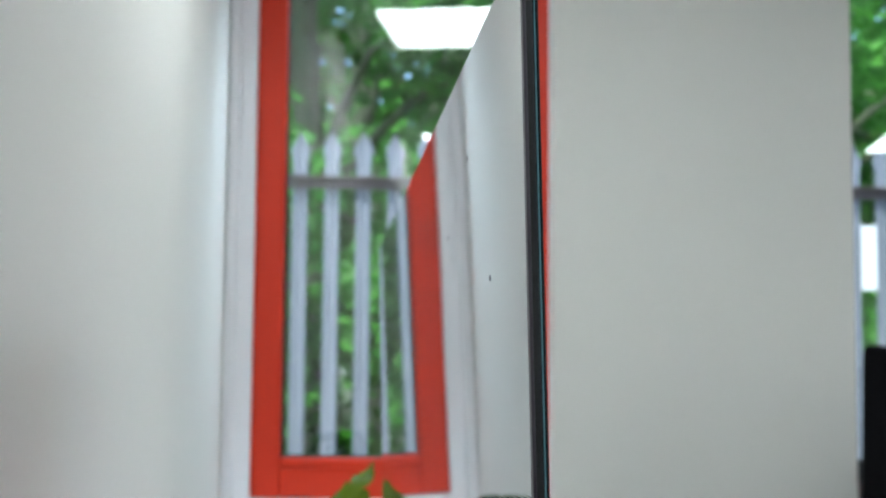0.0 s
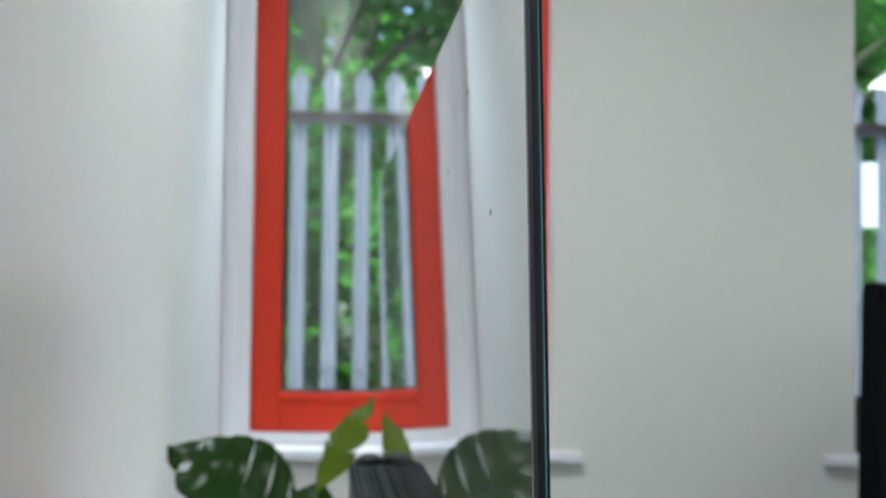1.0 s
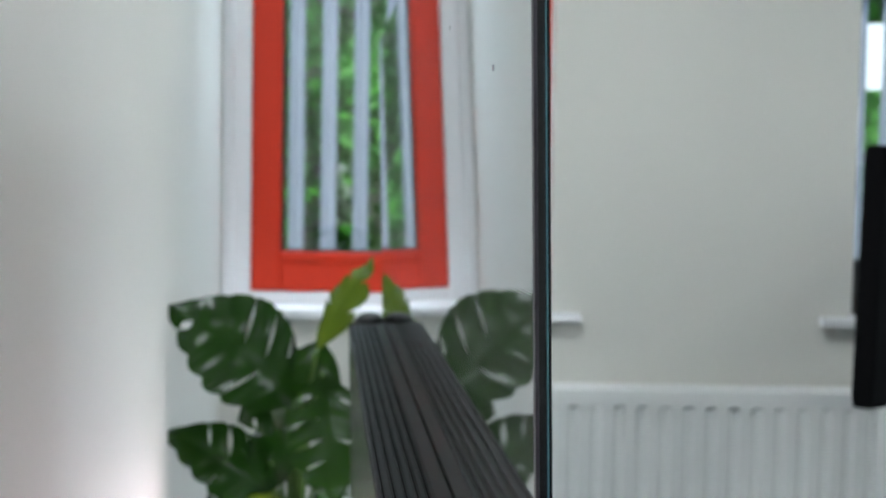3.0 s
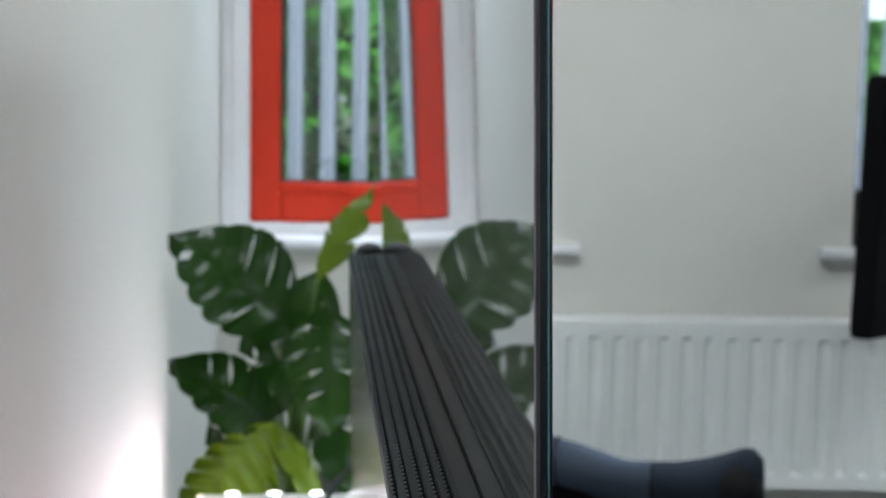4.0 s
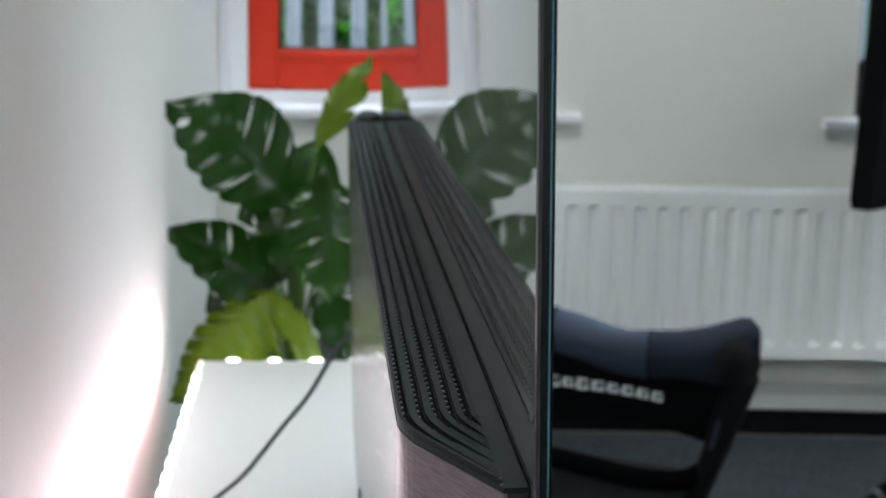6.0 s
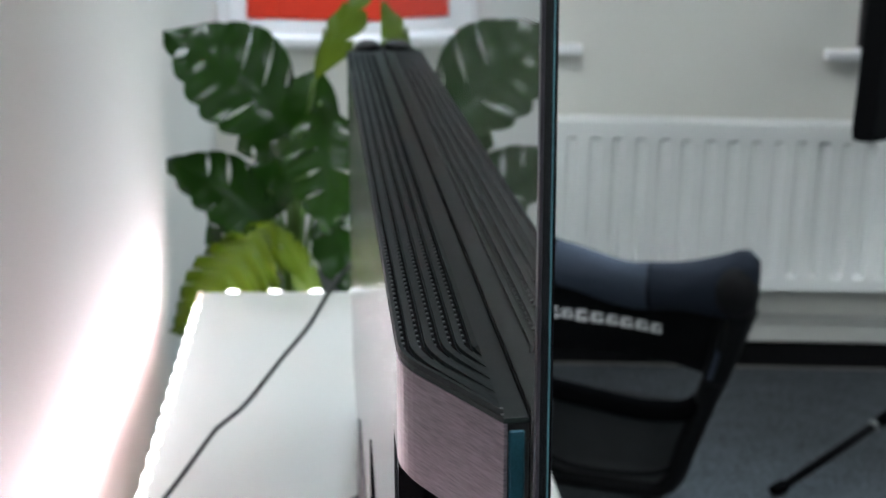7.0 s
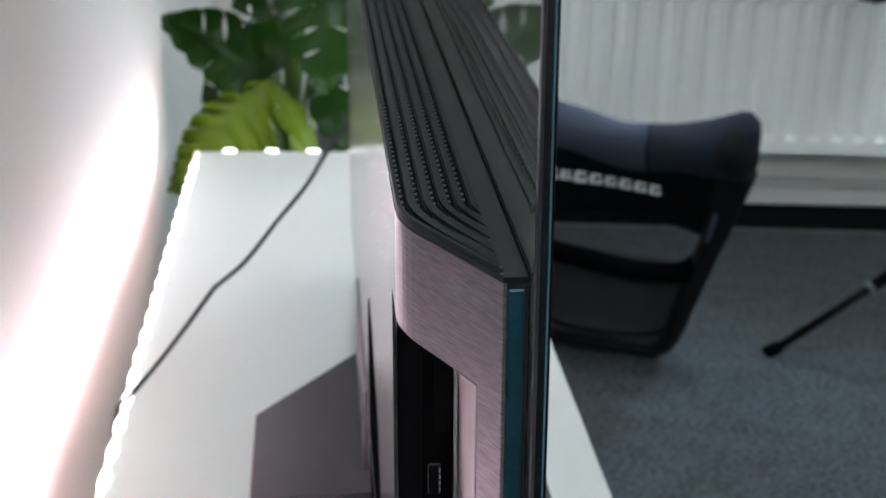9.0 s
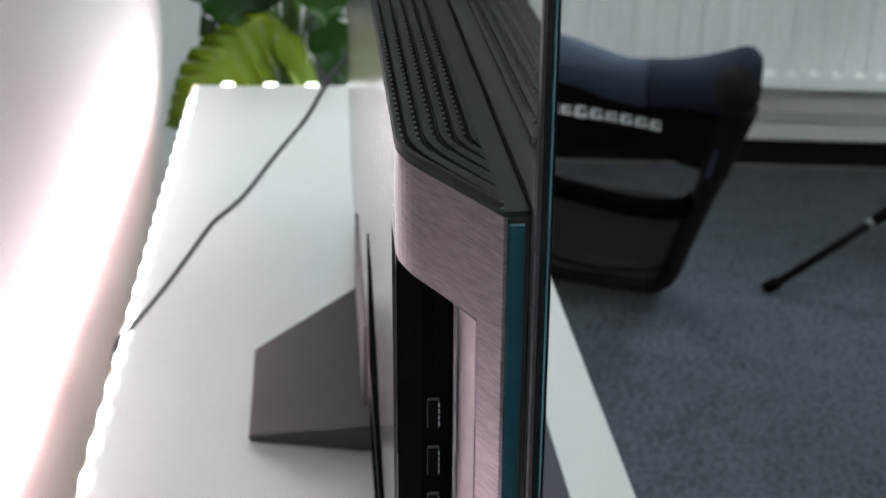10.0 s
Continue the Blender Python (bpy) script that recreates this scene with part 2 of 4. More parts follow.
def structure(name, bm, material, label, category, smooth=False):
    return tagged(part(name, bm, material, smooth=smooth), label, category, "", "structure")


# ---- the room ----
CEIL_Z = 2.6
FAR = 3.5
W1 = (-0.278, 0.592)
W2 = (1.3755, 2.30)
SILL_Z = 0.852
HEAD_Z = 2.48
structure("floor", bm_box(-1.0, 8.0, -4.9, FAR + 0.05, -0.12, 0.0), CARPET, "dark blue-grey carpet covering the room floor", "floor")
structure("ceiling", bm_box(-1.0, 8.0, -4.9, FAR + 0.3, CEIL_Z, CEIL_Z + 0.15), CEIL, "plain white ceiling with square light panels", "ceiling")
bm = bm_box(-0.80, -0.248, -4.9, 2.30, 0.0, CEIL_Z)
bm_box(-0.80, -0.2630, 2.30, FAR + 0.135, 0.0, CEIL_Z, bm=bm)
structure("wall_west", bm, WALL, "off-white painted wall behind the media unit", "wall")
structure("wall_east", bm_box(7.75, 7.9, -4.7, FAR, 0.0, CEIL_Z), WALL, "off-white painted side wall", "wall")
structure("wall_south", bm_box(-0.60, 7.75, -4.9, -4.7, 0.0, CEIL_Z), WALL, "off-white painted end wall", "wall")
bm = bmesh.new()
for y0, y1, a0, a1, b0, b1 in ((FAR, 3.6, *W1, *W2), (3.6, 3.76, W1[0], W1[1], 1.27, 2.42)):
    bm_box(-0.60, a0, y0, y1, 0, CEIL_Z, bm=bm)
    bm_box(a1, b0, y0, y1, 0, CEIL_Z, bm=bm)
    bm_box(b1, 7.9, y0, y1, 0, CEIL_Z, bm=bm)
    for o0, o1 in ((a0, a1), (b0, b1)):
        bm_box(o0, o1, y0, y1, 0, SILL_Z - 0.02, bm=bm)
        bm_box(o0, o1, y0, y1, HEAD_Z, CEIL_Z, bm=bm)
structure("wall_north", bm, WALL, "off-white painted wall with two tall window openings", "wall")

# cream trunking over a black skirting along the window wall
structure("baseboard", bm_box(-0.279, 7.75, FAR - 0.012, FAR - 0.0005, 0.0, 0.073, 0.003), BLACKSK, "black vinyl skirting at the carpet edge", "skirting")
# thin strip, lighter than the carpet, along the skirting
structure("carpet_edge", bm_box(-0.279, 7.75, FAR - 0.0205, FAR - 0.0125, 0.0002, 0.005, 0.001), EDGEM, "pale carpet edge along the skirting", "carpet edge")
bm = bm_box(-0.279, 7.75, FAR - 0.022, FAR - 0.0005, 0.076, 0.130, 0.004)
bm_box(-0.279, 7.75, FAR - 0.030, FAR - 0.0005, 0.134, 0.150, 0.003, bm=bm)
structure("trim", bm, TRUNK, "cream plastic cable trunking above the skirting", "trunking")


def rect_frame(x0, x1, z0, z1, w, y0, y1, bevel):
    b = bm_box(x0, x0 + w, y0, y1, z0, z1, bevel)
    bm_box(x1 - w, x1, y0, y1, z0, z1, bevel, bm=b)
    bm_box(x0 + w, x1 - w, y0 + 0.001, y1 - 0.001, z0, z0 + w * 1.0, bevel, bm=b)
    bm_box(x0 + w, x1 - w, y0 + 0.001, y1 - 0.001, z1 - w, z1, bevel, bm=b)
    return b


def window(name, x0, x1, rx0, rx1):
    """White outer frame, red sash, glass in a black gasket."""
    w = thing(name, "tall window with a red sash in a white frame", "window", kind="structure")
    b = bm_box(x0, rx0, 3.605, 3.68, SILL_Z, HEAD_Z, 0.004)
    bm_box(rx1, x1, 3.605, 3.68, SILL_Z, HEAD_Z, 0.004, bm=b)
    bm_box(rx0, rx1, 3.606, 3.679, SILL_Z, 0.891, 0.004, bm=b)
    bm_box(rx0, rx1, 3.606, 3.679, HEAD_Z - 0.05, HEAD_Z, 0.004, bm=b)
    bm_box(x0 + 0.001, x0 + 0.030, 3.58, 3.604, SILL_Z, HEAD_Z, 0.004, bm=b)
    part("window_frame", b, GLOSSW, w, "white painted outer frame")
    b = rect_frame(rx0 + 0.001, rx1 - 0.001, 0.893, HEAD_Z - 0.052, 0.078, 3.612, 3.67, 0.004)
    b2 = bm_box(rx0 + 0.079, rx1 - 0.079, 3.613, 3.669, 0.972, 0.998, 0.003, bm=b)
    part("sash", b2, RED, w, "red painted sash")
    part("gasket", rect_frame(rx0 + 0.080, rx1 - 0.080, 0.999, HEAD_Z - 0.131, 0.006, 3.632, 3.648, 0.001), BLACKPL, w, "black glazing gasket")
    g = part("pane", bm_box(rx0 + 0.084, rx1 - 0.084, 3.638, 3.642, 1.002, HEAD_Z - 0.134), GLASS, w, "clear glass pane")
    g.visible_shadow = False
    return w


window("window_1", W1[0] + 0.001, W1[1] - 0.001, -0.203, 0.590)
window("window_2", 1.271, 2.419, 1.318, 2.35)
for x0, x1 in ((-0.2785, 0.6695), (1.291, 2.39)):
    b = bm_box(x0, x1, 3.462, FAR, SILL_Z - 0.018, SILL_Z + 0.008, 0.005, seg=2)
    o0, o1 = (W1 if x0 < 0 else W2)
    bm_box(o0 + 0.002, o1 - 0.002, FAR, 3.604, SILL_Z - 0.018, SILL_Z + 0.008, bm=b)
    structure("window_sill", b, GLOSSW, "white painted window sill board", "sill")


def light_panel(x, y):
    w = thing("ceiling_light", "square white ceiling light panel, lit", "ceiling light", pose(x, y, CEIL_Z, 0, 0, 2.0), "ceiling panels")
    b = bm_box(-0.3, -0.285, -0.33, 0.33, -0.012, -0.001)
    bm_box(0.285, 0.3, -0.33, 0.33, -0.012, -0.001, bm=b)
    bm_box(-0.285, 0.285, -0.33, -0.315, -0.012, -0.001, bm=b)
    bm_box(-0.285, 0.285, 0.315, 0.33, -0.012, -0.001, bm=b)
    part("frame", b, GLOSSW, w)
    part("diffuser", bm_box(-0.285, 0.285, -0.315, 0.315, -0.009, -0.002), LAMP, w, "glowing white diffuser")


# first three reflect in the glass; the rest are unseen, added to brighten
for x, y in ((0.24, 2.05), (0.16, -0.68), (2.79, -0.78), (2.87, 1.96), (0.08, -3.40), (3.95, -3.40), (5.50, 1.90), (5.44, -0.80), (6.00, -3.40)):
    light_panel(x, y)


# ---- radiator ----
def radiator():
    x0, pitch, count, z0, z1 = 0.4714, 0.0586, 26, 0.240, 0.680
    r = thing("radiator", "white enamelled panel radiator with vertical flutes, under the windows", "radiator", pose(x0, FAR - 0.10, 0))
    yf = 0.018
    b = bmesh.new()
    zs = [(z0, 0.0), (z0 + 0.032, 0.0), (z0 + 0.046, 1.0), (z1 - 0.058, 1.0), (z1 - 0.046, 0.0), (z1 - 0.008, 0.0), (z1, -1.0)]
    prof = [(0.0, 1.0), (0.12, 1.0), (0.19, 0.55), (0.27, 0.0), (0.73, 0.0), (0.81, 0.55), (0.88, 1.0)]
    cols = []
    for k in range(count):
        for u, d in prof:
            cols.append(((k + u) * pitch, d))
    cols.append((count * pitch, 1.0))
    grid = [[b.verts.new((x, (yf - 0.011 + 0.014 * d * a) if a >= 0 else yf - 0.004, z)) for z, a in zs] for x, d in cols]
    for c0, c1 in zip(grid, grid[1:]):
        for k in range(len(zs) - 1):
            b.faces.new((c0[k], c1[k], c1[k + 1], c0[k + 1]))
    part("front_panel", b, RADW, r, smooth=False)
    part("back_panel", bm_box(0, count * pitch, 0.066, 0.078, z0, z1, 0.004), RADW, r)
    b = bmesh.new()
    for k in range(60):
        x = 0.01 + k * (count * pitch - 0.02) / 60
        bm_box(x, x + 0.018, yf + 0.004, 0.064, z1 - 0.010, z1 - 0.002, bm=b)
    part("top_grille", b, RADW, r)
    for x in (0.0, count * pitch - 0.004):
        part("side_panel", bm_box(x, x + 0.004, yf + 0.002, 0.066, z0 + 0.01, z1 - 0.001), RADW, r)
    for x in (0.2, count * pitch - 0.2):
        part("bracket", bm_box(x, x + 0.03, 0.0785, 0.0995, 0.30, 0.62), RADW, r)
    pipe = smooth_line([(0.05, 0.04, z0 + 0.02), (0.05, 0.04, 0.10), (0.05, 0.045, 0.0)], 4)
    part("pipe", tube(pipe, 0.0075), RADW, r, smooth=True)


radiator()


# ---- media unit with its light strip ----
DESK_Z = 0.606
DX0, DX1, DY0, DY1 = -0.183, 0.256, 0.15, 2.143


def media_unit():
    d = thing("media_unit", "low white laminate media unit standing along the wall", "media unit", pose(DX0, DY0, 0))
    w, l = DX1 - DX0, DY1 - DY0
    part("top", bm_box(0, w, 0, l, DESK_Z - 0.025, DESK_Z, 0.0015), DESKW, d)
    part("side_panel", bm_box(0.012, w - 0.01, 0.002, 0.02, 0.0, DESK_Z - 0.0255), DESKW, d)
    part("side_panel", bm_box(0.012, w - 0.01, l - 0.02, l - 0.002, 0.0, DESK_Z - 0.0255), DESKW, d)
    part("back_panel", bm_box(0.012, 0.018, 0.0205, l - 0.0205, 0.03, DESK_Z - 0.0255), DESKW, d)
    part("plinth", bm_box(0.05, w - 0.05, 0.0205, l - 0.0205, 0.0, 0.06), DESKW, d)
    n = 4
    for k in range(n):
        y0, y1 = 0.0215 + k * (l - 0.043) / n, 0.0215 + (k + 1) * (l - 0.043) / n
        door = part("door", bm_box(w - 0.030, w - 0.012, y0 + 0.0015, y1 - 0.0015, 0.065, DESK_Z - 0.028, 0.001), DESKW, d)
        part("handle", bm_box(w - 0.0115, w - 0.004, (y0 + y1) / 2 - 0.05, (y0 + y1) / 2 + 0.05, DESK_Z - 0.05, DESK_Z - 0.042, 0.002), STEEL, door)


media_unit()


def led_strip():
    s = thing("led_strip", "lit white LED strip along the unit's back edge", "light strip", pose(DX0, DY0, DESK_Z))
    l = DY1 - DY0
    b = bm_box(-0.0030, 0.0035, 0.01, l - 0.002, 0.0002, 0.0010)
    bm_box(0.0, 0.36, l + 0.0002, l + 0.0016, -0.0105, -0.0008, bm=b)
    part("tape", b, TAPE, s, "glowing silicone tape")
    bead = None
    spots = [(0.0006, 0.03 + 0.052 * k) for k in range(37)] + [(0.05 + 0.065 * k, l + 0.0036) for k in range(4)]
    for x, y in spots:
        if bead is None:
            bb = bmesh.new()
            bmesh.ops.create_uvsphere(bb, u_segments=10, v_segments=6, radius=1.0)
            for v in bb.verts:
                v.co = Vector((0.0052 * v.co.x, 0.0205 * v.co.y, 0.0010 + 0.0030 * v.co.z))
            bead = part("led", bb, BEAD, s, "bright white diode", smooth=True)
            bead.location = (x, y, 0)
        else:
            o = new("led", bead.data)
            o.parent = s
            o.location = (x, y, 0)
            if y > l:
                o.rotation_euler = (0, 0, radians(90))
                o.scale = (0.6, 0.5, 0.7)


led_strip()
strip_a = bpy.data.lights.new("strip_light", "AREA")
strip_a.shape, strip_a.size, strip_a.size_y = "RECTANGLE", DY1 - DY0 - 0.02, 0.008
strip_a.energy, strip_a.color = LED_POWER, (1.0, 0.70, 0.74)
o = new("strip_light", strip_a)
o.matrix_world = Matrix.Translation((DX0 - 0.007, (DY0 + DY1) / 2, DESK_Z + 0.003)) @ Matrix(((0, 0, 1, 0), (1, 0, 0, 0), (0, 1, 0, 0), (0, 0, 0, 1))) @ pose(0, 0, 0, 40, 0, 0)
strip_c = bpy.data.lights.new("strip_light_low", "AREA")
strip_c.shape, strip_c.size, strip_c.size_y = "RECTANGLE", DY1 - DY0 - 0.02, 0.008
strip_c.energy, strip_c.color = LED_POWER * 0.15, (1.0, 0.46, 0.49)
o = new("strip_light_low", strip_c)
o.matrix_world = Matrix.Translation((DX0 - 0.008, (DY0 + DY1) / 2, DESK_Z - 0.020)) @ Matrix(((0, 0, 1, 0), (1, 0, 0, 0), (0, 1, 0, 0), (0, 0, 0, 1))) @ pose(0, 0, 0, 5, 0, 0)
strip_b = bpy.data.lights.new("strip_light_end", "AREA")
strip_b.shape, strip_b.size, strip_b.size_y = "RECTANGLE", 0.35, 0.008
strip_b.energy, strip_b.color = LED_POWER * 0.08, (1.0, 0.95, 0.93)
o = new("strip_light_end", strip_b)
o.matrix_world = look((DX0 + 0.19, DY1 + 0.006, DESK_Z - 0.010), (DX0 + 0.19, DY1 + 1.0, DESK_Z + 0.1))

# power lead that sags from the back of the television down to the wall side of the unit
line = smooth_line([(0.042, 1.604, 0.800), (0.030, 1.590, 0.790), (0.012, 1.563, 0.772), (-0.010, 1.529, 0.744), (-0.040, 1.483, 0.720), (-0.075, 1.430, 0.690), (-0.100, 1.394, 0.679), (-0.108, 1.382, 0.674), (-0.144, 1.326, 0.639), (-0.174, 1.282, 0.614), (-0.1835, 1.266, 0.6092), (-0.1905, 1.256, 0.602), (-0.196, 1.250, 0.55), (-0.205, 1.24, 0.30), (-0.21, 1.22, 0.008)], 8)
part("power_cable", tube(line, 0.0025, 10), CABLE, smooth=True)
tagged(bpy.data.objects["power_cable"], "thin black power cable hanging from the television to the wall", "cable")

# ---- television ----
TV_LEAN = -1.52
TV = thing("television", "thin flat-panel television with a brushed metal back housing, seen edge-on", "television", pose(0.0886, 0, DESK_Z, 0, TV_LEAN, 0))
PY0, PY1 = 0.466, 1.690
PZ0, PZ1 = 0.055, 0.771
HZ0, HZ1 = 0.075, 0.437
# thin panel: back sheet, dark edge band, a bright glass line and the screen in front
PP = -0.0018
part("panel_back", bm_box(PP, PP + 0.0012, PY0 + 0.0008, PY1 - 0.0008, PZ0 + 0.0008, PZ1 - 0.0008), TVGLASS, TV, "glossy reflective panel back")
part("panel_edge", bm_box(PP + 0.0002, PP + 0.0036, PY0, PY1, PZ0, PZ1, 0.0006), TVEDGE, TV, "black panel edge")
part("bezel_strip", bm_box(PP - 0.0004, PP + 0.0009, PY0 - 0.0008, PY0 + 0.004, PZ0, PZ1, 0.0003), BEZEL, TV, "dark purple-grey bezel strip")
part("edge_line", bm_box(PP + 0.0037, PP + 0.0043, PY0 + 0.0004, PY1 - 0.0004, PZ0 + 0.0004, PZ1 - 0.0004), TVLINE, TV, "teal glass line in the panel edge")
part("screen", bm_box(PP + 0.0044, PP + 0.0054, PY0 + 0.0006, PY1 - 0.0006, PZ0 + 0.0006, PZ1 - 0.0006, 0.0003), SCREEN, TV, "dark glass screen")
for y, z in ((0.576, 0.660), (0.657, 0.723), (0.766, 0.695)):
    part("slot", bm_box(PP - 0.0004, PP - 0.0001, y - 0.0005, y + 0.0005, z - 0.0013, z + 0.0013), STEEL, TV, "tiny dark slot")

# housing outline in plan: near end, chamfer, long back, chamfer, far end
DEPTH = 0.0445


def arc(cx, cy, r, a0, a1, n=6):
    return [(cx + r * math.cos(radians(a0 + (a1 - a0) * k / n)), cy + r * math.sin(radians(a0 + (a1 - a0) * k / n))) for k in range(n + 1)]


def outline(o):
    """Line of the housing's back, set in by o, from the near end to the far end."""
    d = DEPTH - o
    y0, y1 = PY0 + 0.012 + 2.24 * o, PY1 - 0.012 - 2.24 * o
    c = max(0.066 - 2.0 * o, 0.003)
    pts = [(-0.0115, y0)]
    corner = Vector((-d, y0 + c))
    a, b = Vector((-0.0115, y0)), Vector((-d, y1 - c))
    r = min(0.016, 0.45 * (a - corner).length)
    p, q = corner + (a - corner).normalized() * r, corner + (b - corner).normalized() * r
    for k in range(7):
        t = k / 6
        v = p * (1 - t) ** 2 + corner * 2 * t * (1 - t) + q * t * t
        pts.append((v.x, v.y))
    pts += [(x, y0 + y1 - y) for x, y in pts[::-1]]
    return pts


OUT = outline(0.0)


def shell(pts, z0, z1, t=0.0016, bm=None):
    b = bm or bmesh.new()
    v2 = [Vector(p) for p in pts]
    inner = []
    for i, p in enumerate(v2):
        d = (v2[min(i + 1, len(v2) - 1)] - v2[max(i - 1, 0)]).normalized()
        nrm = Vector((d.y, -d.x))
        if nrm.x < 0:
            nrm = -nrm
        inner.append(p + nrm * t)
    rows_ = [[b.verts.new((p.x, p.y, z)) for p in line] for line in (v2, inner) for z in (z0, z1)]
    o0, o1, i0, i1 = rows_
    for k in range(len(v2) - 1):
        b.faces.new((o0[k], o0[k + 1], o1[k + 1], o1[k]))
        b.faces.new((i0[k], i1[k], i1[k + 1], i0[k + 1]))
        b.faces.new((o1[k], o1[k + 1], i1[k + 1], i1[k]))
        b.faces.new((o0[k], i0[k], i0[k + 1], o0[k + 1]))
    for k in (0, -1):
        b.faces.new((o0[k], o1[k], i1[k], i0[k]))
    bmesh.ops.recalc_face_normals(b, faces=b.faces[:])
    return b


BAY_Z = 0.390
mixp = lambda p, q, t: (p[0] + (q[0] - p[0]) * t, p[1] + (q[1] - p[1]) * t)
lip = mixp(OUT[0], OUT[1], 0.27)
BAY_Y = OUT[7][1] + 0.030
bm = shell(OUT[:8], BAY_Z, HZ1 - 0.0022)
shell([OUT[0], lip], HZ0, BAY_Z, bm=bm)
part("back_cover", bm, BRUSH, TV, "brushed pinkish-grey metal cover", smooth=False)
bm = shell(OUT[7:9], BAY_Z, HZ1 - 0.0022)
shell([(OUT[7][0], BAY_Y), OUT[8]], HZ0, BAY_Z, bm=bm)
part("back_sheet", bm, BACKM, TV, "smooth grey metal back sheet")
part("back_cover", shell(OUT[8:], HZ0, HZ1 - 0.0022), BRUSH, TV, "brushed pinkish-grey metal cover")
# top cover: flat dark plate with a rim
plate = [(PP - 0.0006, OUT[0][1] + 0.0003)] + [(x + (0.0004 if abs(x) > 0.03 else 0), y) for x, y in OUT] + [(PP - 0.0006, OUT[-1][1] - 0.0003)]
part("top_cover", prism(plate, HZ1 - 0.0020, HZ1), PLATE, TV, "dark grey plastic top")
for k, (o, w) in enumerate(((0.0004, 0.0016), (0.0050, 0.0032), (0.0114, 0.0032), (0.0178, 0.0030), (0.0240, 0.0028), (0.0298, 0.0024))):
    a, c = outline(o), outline(o + w)
    b = bmesh.new()
    h = HZ1 + (0.0024 if k == 0 else 0.0020)
    n = len(a) if k == 0 else len(a) - 1
    # the ribs run out flat towards the ends of the chamfers
    fade = [1.0 if k == 0 else (0.12, 0.72, 0.86)[min(i, len(a) - 1 - i)] if min(i, len(a) - 1 - i) < 3 else 1.0 for i in range(n)]
    low = HZ1 + 0.0001
    ring = [[b.verts.new((*p, low + (z - low) * f)) for p, f in zip(l_, fade)] for l_, z in ((a, low), (a, h), (c, h), (c, low))]
    for r0, r1 in zip(ring, ring[1:]):
        for i in range(n - 1):
            b.faces.new((r0[i], r0[i + 1], r1[i + 1], r1[i]))
    for i in (0, n - 1):
        b.faces.new([r[i] for r in ring])
    bmesh.ops.recalc_face_normals(b, faces=b.faces[:])
    part("rim" if k == 0 else "vent_rib", b, DARKPL, TV)
    g0, g1 = outline(o + w + 0.0001), outline(o + w + 0.0028)
    if k < 5:
        b = bmesh.new()
        lo = [b.verts.new((*p, HZ1 + 0.0003)) for p in g0[3:-4]]
        hi = [b.verts.new((*p, HZ1 + 0.0003)) for p in g1[3:-4]]
        for i in range(len(lo) - 1):
            b.faces.new((lo[i], hi[i], hi[i + 1], lo[i + 1]))
        bmesh.ops.recalc_face_normals(b, faces=b.faces[:])
        part("vent_groove", b, MATTE, TV, "black vent groove")
        x = -(DEPTH - o) + w + 0.0013
        b2 = bmesh.new()
        for j in range(125):
            y = 0.553 + 0.002 * k + j * 0.0072
            bm_box(x - 0.0009, x + 0.0001, y, y + 0.0020, HZ1 + 0.0004, HZ1 + 0.0010, bm=b2)
        part("vent_mesh", b2, VENTM, TV, "row of fine pale perforations")
# seam where the housing meets the panel
part("seam", bm_box(PP - 0.0009, PP - 0.0002, OUT[0][1] + 0.001, OUT[-1][1] - 0.001, HZ1 + 0.0001, HZ1 + 0.0006), MATTE, TV)
# teal end strips
for y0, y1 in ((OUT[0][1] + 0.0006, OUT[0][1] + 0.0030), (OUT[-1][1] - 0.0030, OUT[-1][1] - 0.0006)):
    part("end_strip", bm_box(-0.0096, PP - 0.0020, y0, y1, HZ0, HZ1 - 0.005, 0.0006), TEAL, TV, "glossy teal end strip")
    part("end_cap", bm_box(-0.0112, PP - 0.0004, min(y0, y1) + 0.0008, max(y0, y1) + 0.0006, HZ0, HZ1 - 0.0024, 0.0004), BLACKPL, TV)
# connector bay in the near chamfer
yw = OUT[5][1] + 0.012
part("bay_wall", bm_box(-0.033, -0.0185, yw, yw + 0.002, HZ0, BAY_Z), VOID, TV, "black connector bay")
part("bay_side", prism([(-0.0335, yw + 0.0005), (-0.0325, yw + 0.0022), (-DEPTH + 0.0030, BAY_Y + 0.001), (-DEPTH + 0.0018, BAY_Y - 0.0005)], HZ0, BAY_Z - 0.0012), VOID, TV, "black recess beside the sockets")
b = bmesh.new()
quad = [(lip[0] - 0.0004, lip[1] + 0.0012, HZ0), (-0.0183, yw, HZ0), (-0.0183, yw, BAY_Z), (lip[0] - 0.0004, lip[1] + 0.0012, BAY_Z)]
vs = [b.verts.new(p) for p in quad] + [b.verts.new((x + 0.0012, y + 0.0002, z)) for x, y, z in quad]
for q in ((0, 1, 2, 3), (7, 6, 5, 4), (0, 4, 5, 1), (1, 5, 6, 2), (2, 6, 7, 3), (3, 7, 4, 0)):
    b.faces.new([vs[i] for i in q])
part("bay_lip", b, LIPM, TV, "lighter metal inside lip of the bay")
part("bay_ceiling", prism([lip, OUT[5], OUT[7], (OUT[7][0] + 0.0004, BAY_Y), (-0.0185, yw)], BAY_Z - 0.001, BAY_Z - 0.0002), BLACKPL, TV)
part("bay_gasket", tube([(-0.0195, yw - 0.0012, HZ0), (-0.0195, yw - 0.0012, BAY_Z - 0.012)], 0.0011, 8), STEEL, TV, "pale sealing strip")
